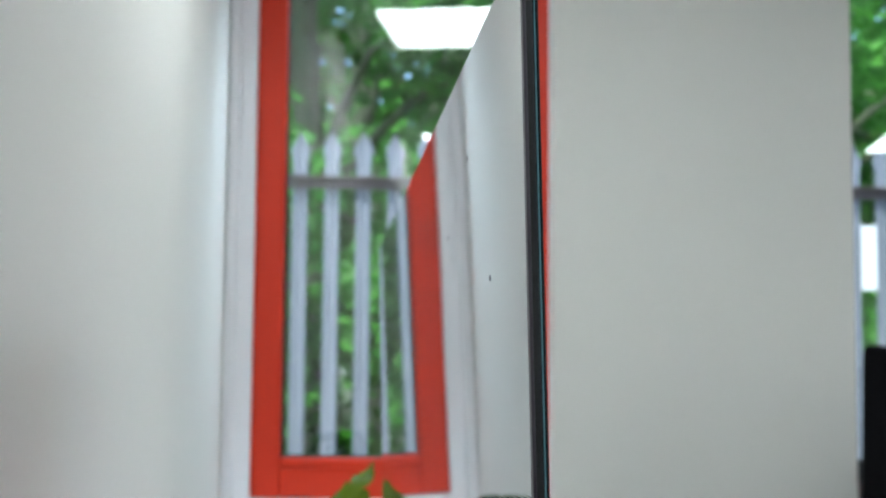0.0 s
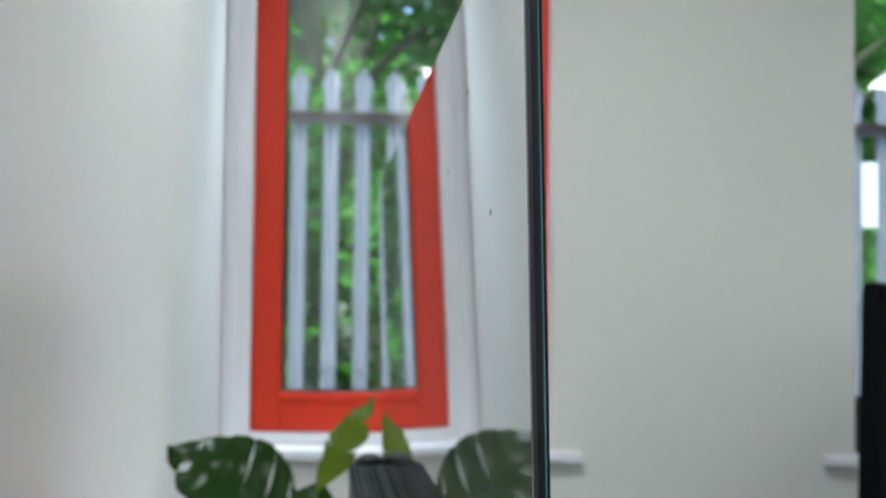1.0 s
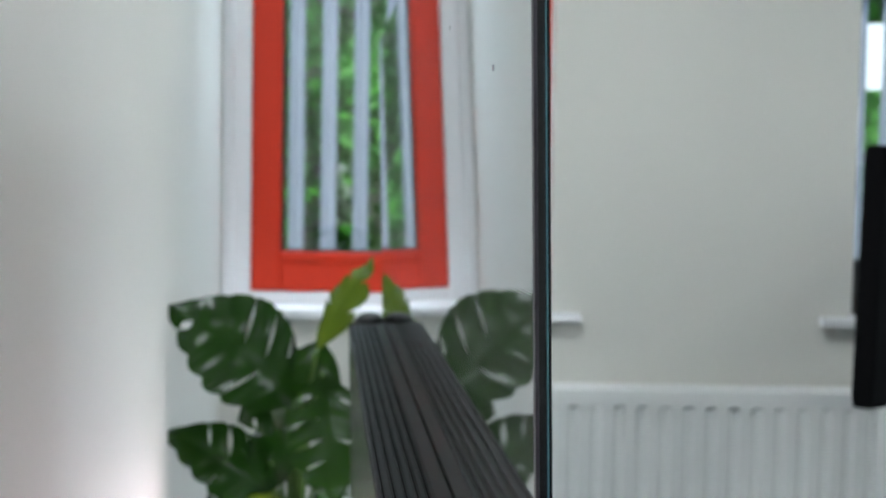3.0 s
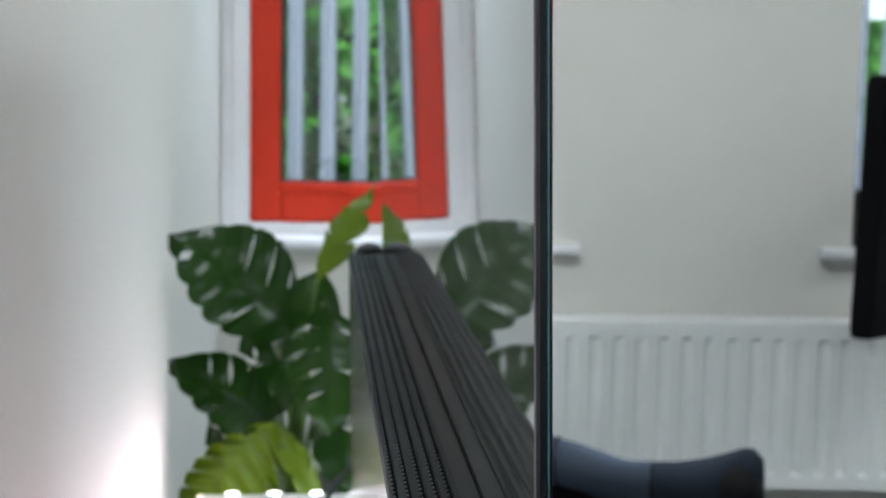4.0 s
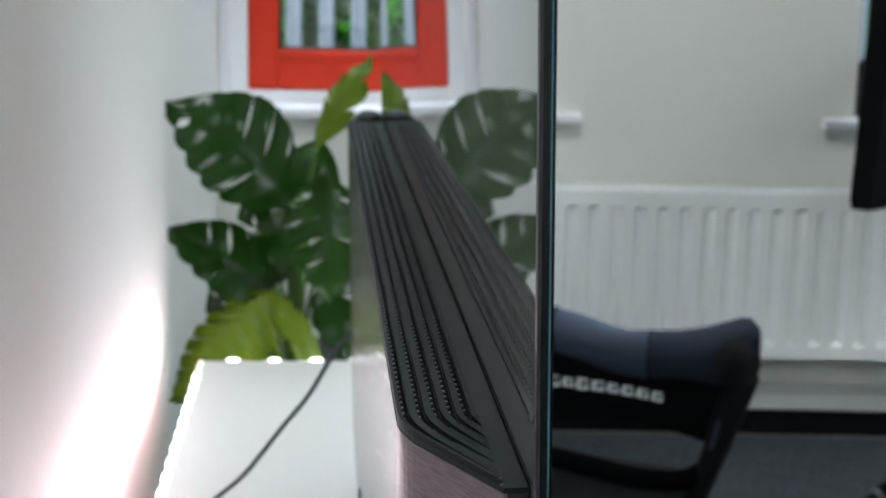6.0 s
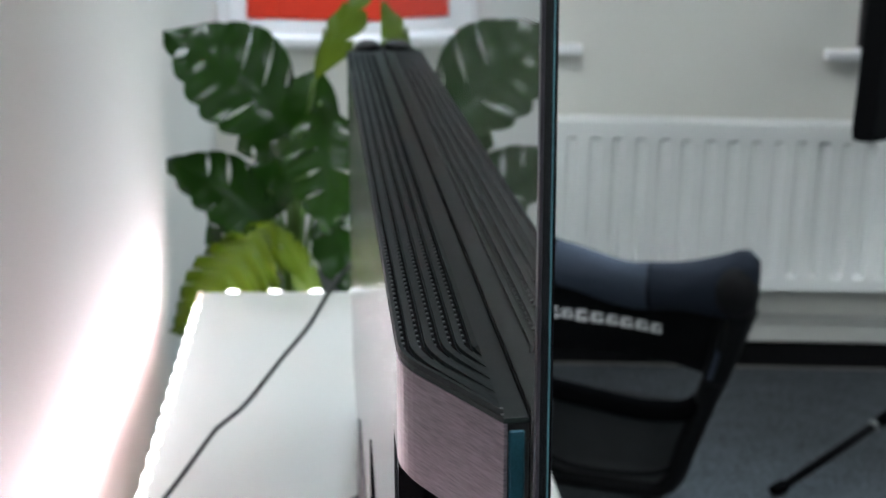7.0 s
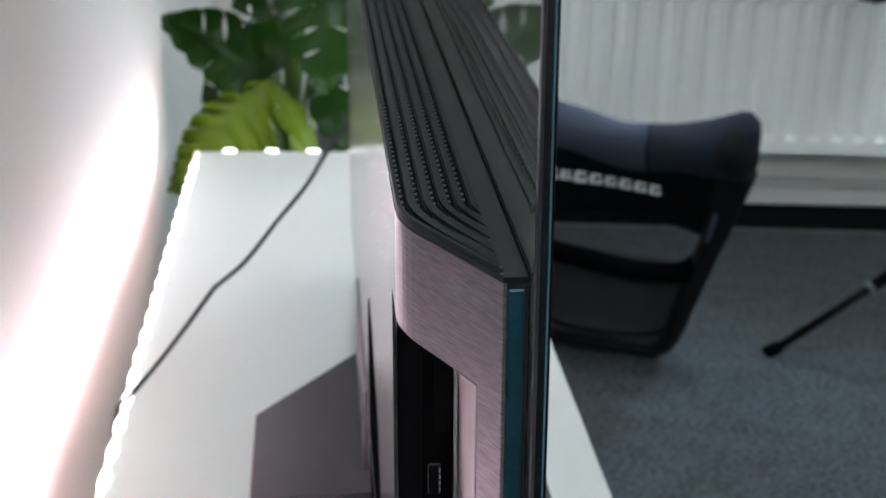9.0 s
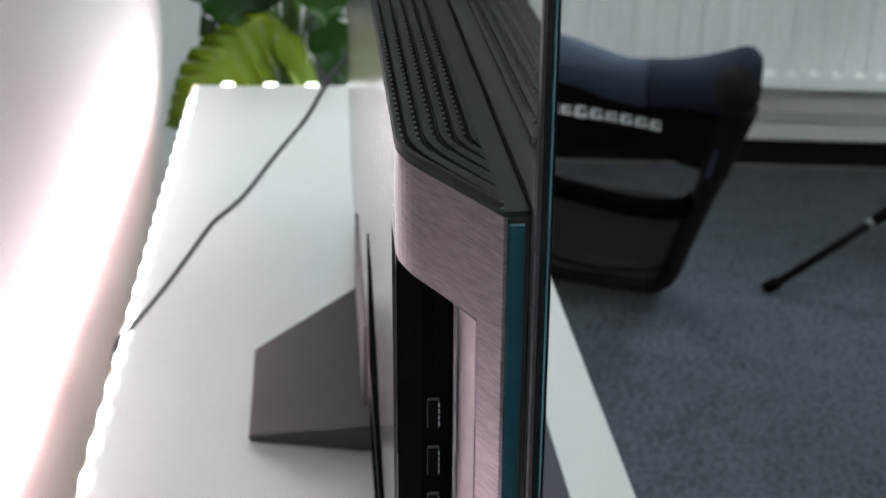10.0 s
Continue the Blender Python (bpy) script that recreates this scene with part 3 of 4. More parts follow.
part("bay_slot", bm_box(-0.0285, -0.0215, yw - 0.0012, yw - 0.0002, 0.335, 0.378), MATTE, TV)
for k in range(7):
    z = 0.313 - 0.0235 * k
    pt = part("hdmi_port", bm_box(-0.0315, -0.0260, yw - 0.0022, yw - 0.0003, z - 0.0075, z + 0.0075, 0.0008), SLOTM, TV, "connector socket")
    part("socket", bm_box(-0.0312, -0.0270, yw - 0.0027, yw - 0.0023, z - 0.0068, z + 0.0068), MATTE, pt)
    for j in range(4):
        part("contact", bm_box(-0.0267, -0.0262, yw - 0.0029, yw - 0.0023, z - 0.0052 + 0.0030 * j, z - 0.0035 + 0.0030 * j), STEEL, pt)
# dark cable door on the long back and a bright edge
b = bmesh.new()
edge = ((0.93, 0.246), (0.93, 0.078), (0.63, 0.078), (0.63, 0.138), (0.724, 0.176), (0.763, 0.190), (0.809, 0.224), (0.88, 0.243))
vs = [[b.verts.new((x, y, z)) for y, z in edge] for x in (-DEPTH - 0.0008, -DEPTH + 0.001)]
b.faces.new(vs[0])
b.faces.new(vs[1][::-1])
for i in range(len(edge)):
    b.faces.new((vs[0][i], vs[0][i - 1], vs[1][i - 1], vs[1][i]))
bmesh.ops.recalc_face_normals(b, faces=b.faces[:])
door = part("cable_door", b, VOID, TV, "dark cable opening")
part("door_joint", bm_box(-DEPTH - 0.0012, -DEPTH - 0.0008, 0.75, 0.93, 0.141, 0.1425), VENTM, door, "thin pale joint line")
# two tiny pale blocks imitate the highlights on the near rim corner
for y, z in ((OUT[0][1] + 0.0004, HZ1 + 0.0012), (OUT[0][1] + 0.0035, HZ1 + 0.0024)):
    part("corner_glint", bm_box(OUT[0][0] - 0.0010, OUT[0][0] + 0.0002, y - 0.0004, y + 0.0004, z - 0.0002, z + 0.0003, 0.0001), VENTM, TV, "tiny pale block for a glint on the rim corner")
# dark domed cap at the far end of the top
b = bmesh.new()
bmesh.ops.create_uvsphere(b, u_segments=20, v_segments=10, radius=1.0)
for v in b.verts:
    v.co = Vector((-0.019 + 0.0175 * v.co.x, 1.650 + 0.020 * v.co.y, HZ1 + 0.0002 + 0.0115 * max(v.co.z, -0.02)))
part("end_cap_dome", b, BLACKPL, TV, "black domed cap", smooth=True)

# stand: sloping base plate behind and a flat foot in front
b = bmesh.new()
pz = [(-0.055, 1.056, 0.012), (-0.056, 1.215, 0.012), (0.070, 1.289, 0.062), (0.070, 0.988, 0.062)]
top = [b.verts.new((x - 0.0886, y, z)) for x, y, z in pz]
low = [b.verts.new((x - 0.0886, y + (0.0 if y > 1.1 else (0.010 if y > 1.0 else 0.052)), 0.0005)) for x, y, z in pz]
b.faces.new(top)
b.faces.new(low[::-1])
for i in range(4):
    b.faces.new((low[i], low[(i + 1) % 4], top[(i + 1) % 4], top[i]))
bmesh.ops.recalc_face_normals(b, faces=b.faces[:])
bmesh.ops.bevel(b, geom=b.edges[:], offset=0.0015, segments=1, affect="EDGES")
TS = thing("television_stand", "dark grey metal television stand foot on the white unit", "stand", pose(0.0886, 0, DESK_Z))
part("base_wedge", b, STAND, TS)
part("front_foot", prism([(-0.016, 0.99), (0.1105, 0.93), (0.1105, 1.165), (-0.016, 1.30)], 0.0005, 0.011), STAND, TS)
part("neck", bm_box(-0.050, -0.017, 1.02, 1.27, 0.055, 0.13, 0.003), STAND, TS)


# ---- plant ----
def leaf(base, tip, width, face, lobes=5, gap=0.10, curl=0.10, fold=0.15, sweep=0.30, blunt=0.75, pleat=0.0, seed=1, jag=False, lop=(1, 1)):
    """A split leaf: a midrib from base to tip, lobes divided by slits on both sides, cupped and drooping."""
    b = bmesh.new()
    rg = random.Random(seed)
    cuts = [[rg.choice((0.0, 0.0, 0.35, 0.7, 1.0)) for _ in range(lobes + 1)] for _ in (0, 1)]
    base, tip, face = Vector(base), Vector(tip), Vector(face).normalized()
    ax = tip - base
    ln = ax.length
    ax.normalize()
    side = ax.cross(face).normalized()
    nrm = side.cross(ax).normalized()

    def place(u, v, s):
        w = lop[s > 0] * width * 0.5 * (math.sin(math.pi * min(1, u * 0.86 + 0.14) ** 0.85) ** blunt)
        uu = u + sweep * v * (1 - u) * 0.9 - 0.16 * v * (1 - u) ** 3
        bend = -curl * ln * (uu - 0.3) ** 2 + fold * w * v - 0.25 * fold * width * v * v + pleat * width * v * math.cos(2 * math.pi * u * lobes)
        return base + ax * (uu * ln) + side * (s * w * v) + nrm * bend

    for s in (1, -1):
        for k in range(lobes):
            u0, u1 = k / lobes, (k + 1) / lobes
            sub = 4
            cols = []
            for j in range(sub + 1):
                t = j / sub
                col = []
                for i in range(7):
                    v = i / 6
                    g = gap * ((0, 0, 0, 0, 0.2, 0.8, 1.7) if jag else (0, 0, 0.45, 0.9, 0.8, 0.25, 0.0))[i]
                    cut = [1.0] * (lobes + 1) if jag else cuts[s > 0]
                    a, c = u0 + g * cut[k] / lobes * 1.6 * (k > 0), u1 - g * cut[k + 1] / lobes * 1.6 * (k < lobes - 1)
                    u = a + (c - a) * t
                    vv = v * (1 - 0.07 * (2 * t - 1) ** 4)
                    col.append(b.verts.new(place(u, vv, s)))
                cols.append(col)
            for c0, c1 in zip(cols, cols[1:]):
                for i in range(6):
                    q = (c0[i], c1[i], c1[i + 1], c0[i + 1])
                    b.faces.new(q if s > 0 else q[::-1])
    bmesh.ops.remove_doubles(b, verts=b.verts[:], dist=0.0004)
    return b


PL = thing("monstera_plant", "split-leaf monstera plant in a tall dark planter beside the window", "potted plant", pose(0, 0, 0))
PX, PYC = -0.045, 2.42
b = bmesh.new()
prof = [(0.085, 0.0), (0.095, 0.02), (0.125, 0.50), (0.130, 0.535), (0.118, 0.535), (0.114, 0.49), (0.0, 0.485)]
rings = []
for r, z in prof:
    rings.append([b.verts.new((PX + r * math.cos(2 * math.pi * k / 28), PYC + r * math.sin(2 * math.pi * k / 28), z)) for k in range(28)])
for r0, r1 in zip(rings, rings[1:]):
    for k in range(28):
        b.faces.new((r0[k], r0[(k + 1) % 28], r1[(k + 1) % 28], r1[k]))
b.faces.new(rings[0][::-1])
bmesh.ops.remove_doubles(b, verts=b.verts[:], dist=0.0001)
part("planter", b, POTM, PL, "dark tapered planter", smooth=True)
part("moss_pole", tube([(PX + 0.010, PYC, 0.48), (PX + 0.010, PYC - 0.01, 0.84)], 0.008, 12), TUBE, PL, "black support pole")
YOUNG = (1.02, 0.45)
LEAVES = [
    # base, tip, width, face, material, lobes, share of each side
    ((-0.030, 2.33, 0.830), (-0.226, 2.27, 1.008), 0.235, (0.25, -1, 0.55), LEAFD, 6, (0.80, 0.85)),
    ((0.004, 2.36, 0.935), (-0.052, 2.31, 0.755), 0.120, (0.20, -1, 0.40), LEAFD, 5, (1, 1)),
    ((0.004, 2.30, 0.885), (0.026, 2.21, 0.690), 0.150, (0.25, -1, 0.35), LEAFD, 6, (1, 1)),
    ((-0.040, 2.37, 0.835), (-0.132, 2.33, 0.800), 0.100, (0.0, -1, 0.2), LEAFD, 4, (1, 1)),
    ((-0.006, 2.27, 0.925), (0.078, 2.30, 1.088), 0.076, (-0.5, -1, 0.1), LEAFY, 3, (0.7, 1.0)),
    ((-0.065, 2.37, 0.655), (-0.232, 2.28, 0.800), 0.150, (0.35, -1, 0.75), LEAFD, 6, (0.9, 0.9)),
    ((-0.085, 2.40, 0.715), (-0.190, 2.34, 0.640), 0.090, (0.1, -1, 0.5), LEAFD, 4, (1, 1)),
    ((-0.076, 2.33, 0.678), (-0.248, 2.24, 0.517), 0.225, (-0.05, -1, 0.5), LEAFY, 8, YOUNG),
    ((0.010, 2.24, 0.540), (-0.072, 2.30, 0.690), 0.050, (0.1, -1, 0.3), LEAFY, 3, (1, 1)),
    ((0.020, 2.40, 0.690), (0.060, 2.30, 0.560), 0.110, (0.2, -1, 0.4), LEAFD, 4, (1, 1)),
    ((-0.06, 2.44, 0.78), (-0.11, 2.38, 0.66), 0.10, (0.0, -1, 0.2), LEAFD, 4, (1, 1)),
]
for base, tip, width, face, m, nl, lop in LEAVES:
    lf = part("leaf", leaf(base, tip, width, face, nl, 0.035 if m is LEAFY else 0.11, 0.30, 0.32 if m is LEAFD else 0.35, 0.34, 1.0 if m is LEAFD else 1.15, 0.022 if m is LEAFD else 0.095, int(width * 1000) + nl, m is LEAFY, lop), m, PL, "yellow-green young leaf" if m is LEAFY else "dark green split leaf", smooth=True)
    mid = Vector(base).lerp(Vector((PX, PYC, 0.55)), 0.5) + Vector((0.0, 0.02, 0.03))
    part("stem", tube(smooth_line([base, mid, (PX + 0.02 * (base[0] + 0.04) / 0.1, PYC, 0.48)], 6), 0.0035, 8, taper=1.5), STEMM, PL, smooth=True)


# ---- folding seat ----
def seat():
    s = thing("racing_seat", "black folding fabric seat with slate padded top, white print", "seat", pose(0.567, 2.600, 0, 0, 0, -22))
    # upper fabric panel, bowed between the side tubes
    b = bmesh.new()
    nx, nz = 22, 8
    grid = []
    for i in range(nx + 1):
        u = -1 + 2 * i / nx
        row = []
        for k in range(nz + 1):
            v = k / nz
            z = 0.315 + (0.535 + 0.02 * u * u - 0.315) * v + 0.025 * (1 - v) * (1 - u * u)
            half = 0.222 + 0.050 * v
            y = 0.02 - 0.05 * u * u * (0.4 + v) - 0.09 * (v - 0.2)
            row.append(b.verts.new((u * half, y, z)))
        grid.append(row)
    for c0, c1 in zip(grid, grid[1:]):
        for k in range(nz):
            b.faces.new((c0[k], c1[k], c1[k + 1], c0[k + 1]))
    bmesh.ops.solidify(b, geom=b.faces[:], thickness=0.012)
    part("backrest", b, FABRIC, s, smooth=True)
    # padded roll along the top edge
    b = bmesh.new()
    rings = []
    for i in range(33):
        u = -1 + 2 * i / 32
        cz = 0.510 + 0.053 * ((u - 0.3) / (0.7 if u > 0.3 else 0.86)) ** 2
        cy = -0.055 - 0.050 * u * u
        ry = 0.055 * (1 - 0.30 * abs(u) ** 5)
        rz = (0.046 + 0.018 * math.exp(-((abs(u) - 0.88) / 0.25) ** 2)) * (1 - 0.6 * (max(0, abs(u) - 0.86) / 0.14) ** 2.5)
        rings.append([b.verts.new((u * 0.292, cy + ry * math.cos(a), cz + rz * math.sin(a) - 0.022 * math.cos(a) + 0.004 * math.sin(9 * u + 2 * a))) for a in (2 * math.pi * k / 16 for k in range(16))])
    for r0, r1 in zip(rings, rings[1:]):
        for k in range(16):
            b.faces.new((r0[k], r0[(k + 1) % 16], r1[(k + 1) % 16], r1[k]))
    b.faces.new(rings[0][::-1])
    b.faces.new(rings[-1])
    bmesh.ops.recalc_face_normals(b, faces=b.faces[:])
    b.verts.ensure_lookup_table()
    loops = [[Vector(v.co) for v in rings[i]] for i in (11, 21)]
    b2 = b.copy()
    bmesh.ops.delete(b, geom=[f for f in b.faces if f.calc_center_median().x > 0.292 * 0.3125], context="FACES")
    bmesh.ops.delete(b2, geom=[f for f in b2.faces if f.calc_center_median().x < 0.292 * 0.3125], context="FACES")
    part("head_roll", b, SUEDE, s, "slate-blue padded roll", smooth=True)
    part("head_roll_end", b2, SUEDEN, s, "darker navy end panel of the roll", smooth=True)
    for lp in loops:
        part("seam", tube(lp + lp[:1], 0.0022, 6), MATTE, s, "dark stitched seam", smooth=True)
    for sx in (1, -1):
        b = bmesh.new()
        bmesh.ops.create_uvsphere(b, u_segments=18, v_segments=10, radius=1.0)
        for v in b.verts:
            v.co = Vector((0.254 * sx + 0.042 * v.co.x, -0.104 + 0.058 * v.co.y, 0.528 + 0.052 * v.co.z - 0.02 * v.co.y))
        part("corner_pad", b, FABRIC, s, "black padded corner", smooth=True)
    # plain white print bars
    x = -0.108
    for w, h in ((0.026, 0.0112), (0.027, 0.0088), (0.029, 0.0112), (0.031, 0.0096), (0.028, 0.0088), (0.029, 0.0092), (0.030, 0.0088), (0.027, 0.0088)):
        y = -0.048 - 0.9 * x * x
        z = 0.432 - 0.055 * x
        k = 0.40 * w
        bb = bm_box(-k, k, -0.0008, 0.0008, -h, -0.45 * h)
        bm_box(-k, k * 0.8, -0.0008, 0.0008, 0.50 * h, h, bm=bb)
        bm_box(-k, -0.35 * k, -0.0008, 0.0008, -0.45 * h, 0.50 * h, bm=bb)
        bm_box(0.45 * k, k, -0.0008, 0.0008, -0.45 * h, 0.05 * h, bm=bb)
        pb = part("print_bar", bb, PRINT, s, "plain white printed bar")
        pb.matrix_basis = pose(x + w / 2, y, z, -24, 3, math.degrees(math.atan(-1.8 * x)))
        x += w
    for sx in (1, -1):
        upper = smooth_line([(0.258 * sx, -0.055, 0.485), (0.246 * sx, -0.038, 0.435), (0.231 * sx, -0.015, 0.375), (0.217 * sx, 0.007, 0.32)], 6)
        part("side_tube", tube(upper, 0.036, 12, taper=0.72), TUBE, s, smooth=True)
        lower = smooth_line([(0.217 * sx, 0.007, 0.32), (0.201 * sx, 0.027, 0.27), (0.182 * sx, 0.054, 0.203), (0.164 * sx, 0.078, 0.142), (0.147 * sx, 0.104, 0.078), (0.128 * sx, 0.122, 0.036), (0.10 * sx, 0.124, 0.021)], 6)
        part("side_tube", tube(lower, 0.025, 12, taper=0.78), TUBE, s, smooth=True)
        part("strap", bm_box(-0.006, 0.006, -0.002, 0.002, -0.05, 0.05, 0.001), SUEDEN, s, "grey webbing strap").matrix_basis = pose(0.222 * sx, -0.052, 0.385, -20, 12 * sx, 0)
    part("cross_bar", tube(smooth_line([(-0.205, 0.020, 0.285), (-0.15, 0.034, 0.252), (-0.108, 0.036, 0.246), (-0.02, 0.042, 0.233), (0.038, 0.046, 0.224), (0.096, 0.046, 0.222), (0.164, 0.041, 0.234), (0.205, 0.026, 0.275)], 8), 0.022, 12), VOID, s, smooth=True)
    part("floor_bar", tube([(-0.115, 0.124, 0.0205), (0.115, 0.124, 0.0205)], 0.0195, 12), FABRIC, s, smooth=True)
    part("piping", tube(smooth_line([(-0.150, 0.090, 0.088), (-0.08, 0.084, 0.064), (0.02, 0.084, 0.060), (0.10, 0.086, 0.070), (0.148, 0.090, 0.095)], 6), 0.006, 8), FABRIC, s, "black edge piping", smooth=True)
    b = bmesh.new()
    grid = []
    for i in range(13):
        u = -1 + 2 * i / 12
        grid.append([b.verts.new((u * (0.190 - 0.045 * v), 0.060 + 0.055 * v + 0.02 * (1 - u * u) * (1 - v), 0.030 + 0.215 * (1 - v))) for v in (0, 0.25, 0.5, 0.75, 1)])
    for c0, c1 in zip(grid, grid[1:]):
        for k in range(4):
            b.faces.new((c0[k], c1[k], c1[k + 1], c0[k + 1]))
    bmesh.ops.solidify(b, geom=b.faces[:], thickness=0.01)
    part("lower_sling", b, SLING, s, "dark grey fabric sling", smooth=True)


seat()


# ---- black panel on a tripod ----
def tripod_panel():
    t = thing("tripod_light", "black rectangular light panel on a black tripod stand", "studio light", pose(1.50, 2.78, 0))
    q = pose(-0.400, -0.08, 0.755, 0, 0, 45) @ pose(0, 0, 0, 0, 3.0, 0)
    o = part("panel", bm_box(0, 0.72, -0.01, 0.035, 0.0, 0.535, 0.008, seg=2), MATTE, t, "black panel housing")
    o.matrix_basis = q
    o2 = part("panel_rim", bm_box(0.012, 0.708, 0.0355, 0.040, 0.012, 0.523, 0.002), TUBE, o)
    part("column", tube([(0, 0, 0.24), (0, 0.0, 0.98)], 0.013, 12), TUBE, t, smooth=True)
    part("hub", tube([(0, 0, 0.28), (0, 0, 0.35)], 0.026, 14), TUBE, t, smooth=True)
    part("mount", bm_box(-0.02, 0.02, -0.02, 0.31, 0.96, 1.00, 0.005), TUBE, t)
    for x, y in ((-0.514, -0.095), (0.40, -0.32), (0.22, 0.40)):
        d = Vector((x, y, -0.31))
        p0 = Vector((x * 0.05, y * 0.05, 0.31))
        leg = part("leg", tube([p0, p0 + d * 0.55], 0.013, 10), MATTE, t, smooth=True)
        part("lower_leg", tube([p0 + d * 0.55, p0 + d * 0.95], 0.0095, 10), MATTE, leg, smooth=True)
        part("clamp_ring", tube([p0 + d * 0.545, p0 + d * 0.562], 0.0135, 12), VENTM, leg, "pale metal clamp ring", smooth=True)
        part("rubber_foot", tube([p0 + d * 0.94, Vector((x * 1.05, y * 1.05, 0.006))], 0.014, 10), VOID, leg, smooth=True)


tripod_panel()

b = bm_box(1.393, 1.430, 3.530, 3.560, SILL_Z + 0.0085, SILL_Z + 0.10, 0.002)
part("sill_device", b, BLACKPL)
bm2 = bm_box(1.388, 1.434, 3.526, 3.565, SILL_Z + 0.1005, SILL_Z + 0.155, 0.004)
part("head", bm2, BLACKPL, bpy.data.objects["sill_device"])
tagged(bpy.data.objects["sill_device"], "small black upright device on the white window sill", "device")

# the media unit stands a little askew: turn the room about a point of its window wall
ROOM = Matrix.Translation((1.29, FAR, 0)) @ pose(0, 0, 0, 0, 0, -4.7) @ Matrix.Translation((-1.29, -FAR, 0))
FIXED = ("wall_north", "wall_south", "wall_east", "floor", "baseboard", "trim", "carpet_edge", "window_", "radiator", "sill_device")
for ob in [o for o in scene.objects if o.parent is None and (o.name == "ceiling" or o.name.startswith(FIXED))]:
    ob.matrix_basis = ROOM @ ob.matrix_basis

# ---- outdoors ----
structure("ground", bm_box(-600, 600, -600, 900, -0.5, -0.15), SOIL, "rough green ground outside the windows", "ground")
structure("outer_wall", bm_box(-3, 9, 4.00, 4.03, -0.5, 0.75), BRICKM, "plain rendered outside face under the windows", "wall")

FENCE = thing("palisade_fence", "grey galvanised steel palisade fence with pointed pales", "fence", pose(0, 6.5, -0.15))


def pale_mesh():
    b = bmesh.new()
    prof = [(-0.036, 0.012), (-0.028, 0.0), (-0.016, 0.0), (-0.008, 0.012), (0.008, 0.012), (0.016, 0.0), (0.028, 0.0), (0.036, 0.012)]
    zs = [(0.0, 1.0), (2.30, 1.0), (2.365, 0.98), (2.40, 1.25), (2.43, 1.22), (2.47, 0.62), (2.505, 0.12)]
    front = [[b.verts.new((x * w, y, z)) for x, y in prof] for z, w in zs]
    back = [[b.verts.new((x * w, y + 0.003, z)) for x, y in prof] for z, w in zs]
    for g, flip in ((front, False), (back, True)):
        for r0, r1 in zip(g, g[1:]):
            for k in range(len(prof) - 1):
                q = (r0[k], r0[k + 1], r1[k + 1], r1[k])
                b.faces.new(q[::-1] if flip else q)
    me = bpy.data.meshes.new("pale")
    b.to_mesh(me)
    b.free()
    me.materials.append(PALE)
    return me


pm = pale_mesh()
for k in range(-12, 40):
    o = new("pale", pm)
    o.parent = FENCE
    o.location = (-0.119 + 0.149 * k, 0.0, random.uniform(-0.008, 0.008))
for z in (0.55, 2.235):
    b = bm_box(-2.2, 6.2, -0.010, -0.004, z, z + 0.05)
    bm_box(-2.2, 6.2, -0.045, -0.004, z + 0.0505, z + 0.056, bm=b)
    part("rail", b, RAILM, FENCE, "brownish angle rail")
part("sign_board", bm_box(2.590, 2.670, -0.018, -0.011, 1.79, 2.105, 0.002), SIGN, FENCE, "small plain white sign")


def leaf_cloud(count, centres, size, rng):
    """Many small bent leaves scattered in uneven clumps."""
    verts, faces = [], []
    for _ in range(count):
        c, r = centres[rng.randrange(len(centres))]
        d = Vector((rng.gauss(0, 1), rng.gauss(0, 1), rng.gauss(0, 0.8)))
        d = d.normalized() * r * rng.random() ** 0.45
        p = Vector(c) + d
        e = Euler((rng.uniform(-1.1, 1.1), rng.uniform(-1.1, 1.1), rng.uniform(0, 6.28))).to_matrix()
        s = size * rng.uniform(0.6, 1.4)
        i = len(verts)
        for q in ((0, -0.5, 0), (0.32, -0.1, 0.07), (0, 0.6, -0.05), (-0.32, -0.1, 0.07)):
            verts.append(p + e @ (Vector(q) * s))
        faces += [(i, i + 1, i + 2), (i, i + 2, i + 3)]
    me = bpy.data.meshes.new("leaves")
    me.from_pydata(verts, [], faces)
    return me


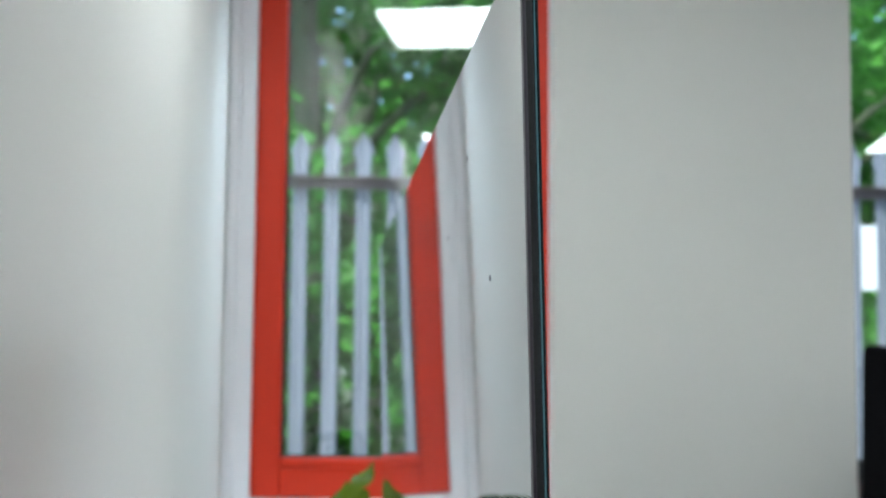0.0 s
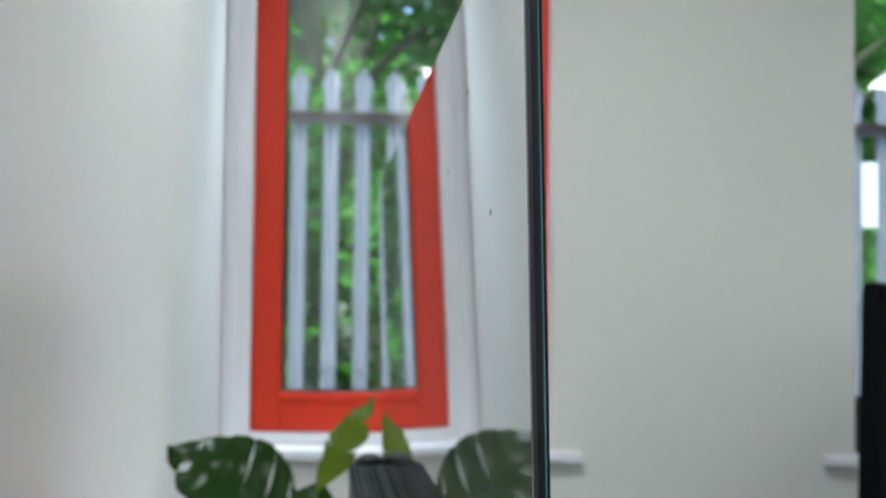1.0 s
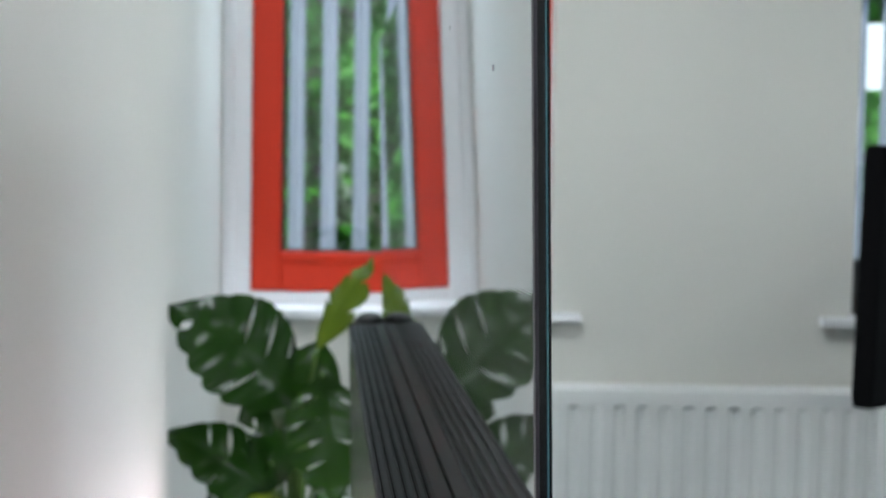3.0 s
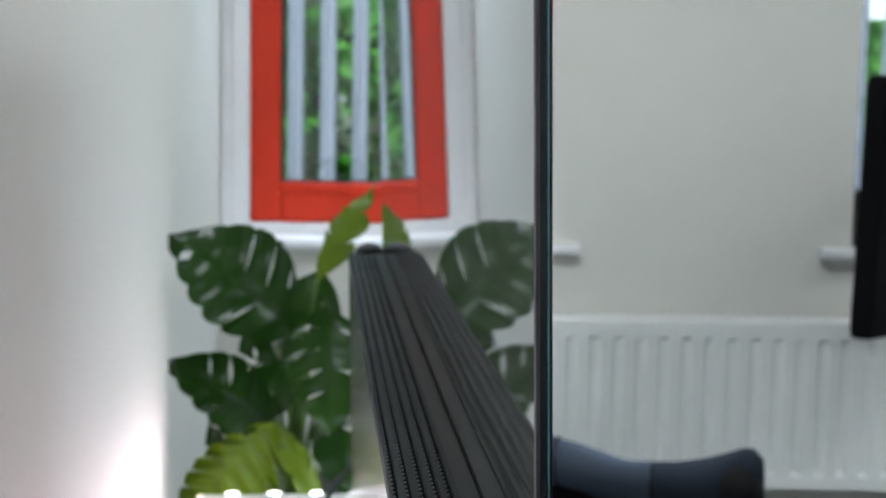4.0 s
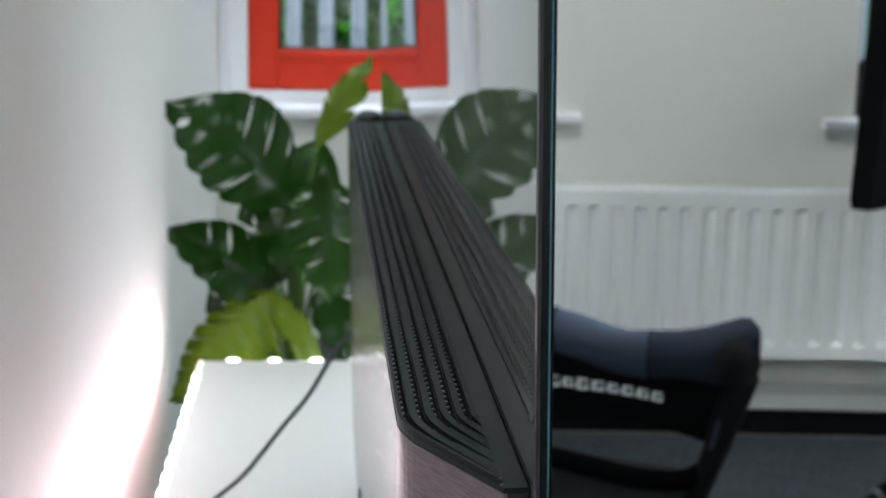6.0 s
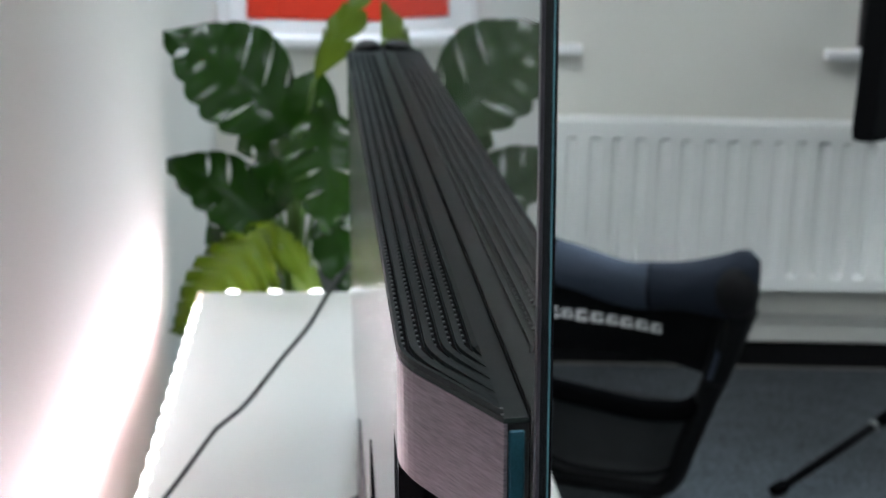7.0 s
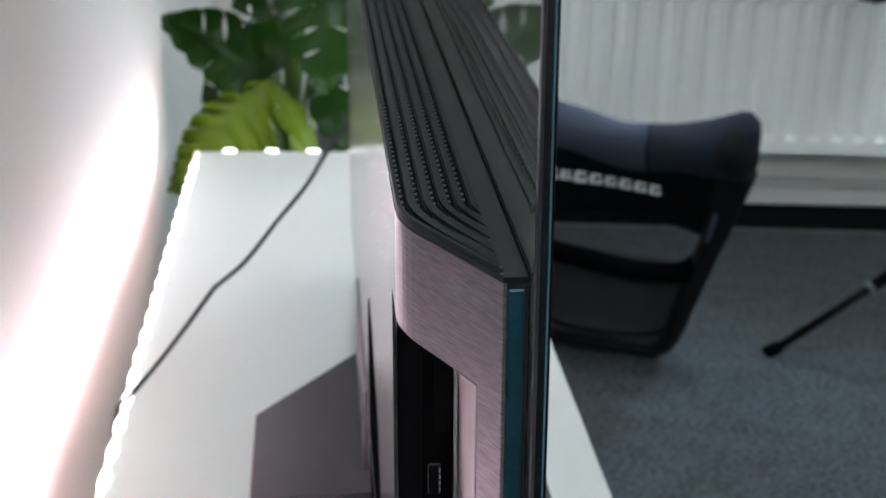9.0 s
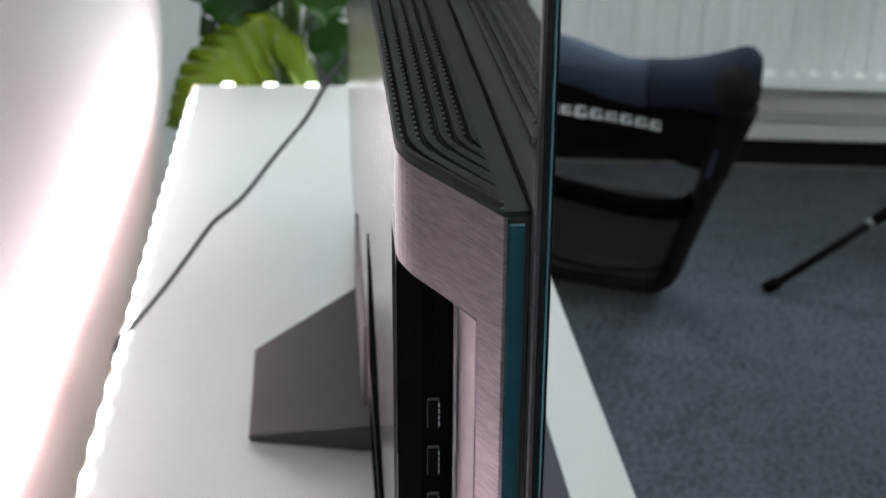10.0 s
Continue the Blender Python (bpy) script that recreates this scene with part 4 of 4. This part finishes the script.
def tree(x, y, h, r, seed, trunk_r=0.12, leaves=5000):
    rng = random.Random(seed)
    t = thing("tree", "leafy deciduous tree behind the fence", "tree", pose(x, y, -0.15), "trees behind the fence")
    part("trunk", tube(smooth_line([(0, 0, 0), (0.1, 0.05, h * 0.3), (-0.05, 0.1, h * 0.6), (0.1, 0, h * 0.95)], 5), trunk_r, 10, taper=0.3), BARK, t, smooth=True)
    centres = []
    for k in range(16):
        a, z = rng.uniform(0, 6.28), rng.uniform(0.22, 1.0) * h
        rr = r * rng.uniform(0.35, 1.0)
        tip = Vector((rr * math.cos(a), rr * math.sin(a), z))
        part("limb", tube(smooth_line([(0, 0, z * 0.7), tip * 0.5 + Vector((0, 0, z * 0.42)), tip], 4), trunk_r * 0.28, 6, taper=0.25), BARK, t, smooth=True)
        centres.append((tip, r * rng.uniform(0.22, 0.42)))
    me = leaf_cloud(leaves, centres, 0.15, rng)
    me.materials.append(TREEL)
    o = new("crown", me)
    o.parent = t


tree(-0.12, 9.3, 6.2, 1.9, 3, 0.17, 8000)
tree(0.95, 10.2, 6.5, 1.9, 5, 0.11, 7500)
tree(1.7, 9.4, 6.0, 1.8, 8, 0.13, 5200)
tree(3.3, 9.8, 6.2, 2.0, 9, 0.16, 7500)
tree(5.2, 9.5, 6.0, 2.0, 12, 0.16, 4500)
tree(-2.6, 10.5, 6.5, 2.0, 15, 0.16, 3000)
for seed, x, y, h, r in ((21, 0.4, 14.5, 8.0, 2.6), (22, 3.8, 15.0, 8.0, 2.8), (23, 7.0, 14.5, 8.0, 2.8), (24, -3.0, 15.0, 8.0, 2.8)):
    tree(x, y, h, r, seed, 0.2, 5500)
rng = random.Random(77)
centres = [((rng.uniform(-2.0, 6.5), rng.uniform(7.3, 8.6), rng.uniform(-0.1, 1.75)), rng.uniform(0.25, 0.5)) for _ in range(110)]
me = leaf_cloud(26000, centres, 0.115, rng)
me.materials.append(IVYL)
tagged(new("undergrowth", me), "dense bright green undergrowth behind the fence", "foliage", "", "stuff")
centres = [((rng.uniform(-9, 12), rng.uniform(19, 22), rng.uniform(0.5, 9.5)), rng.uniform(0.9, 1.6)) for _ in range(150)]
me = leaf_cloud(17000, centres, 0.40, rng)
me.materials.append(TREEL)
tagged(new("far_woods", me), "dark green woods in the distance", "woods", "", "stuff")
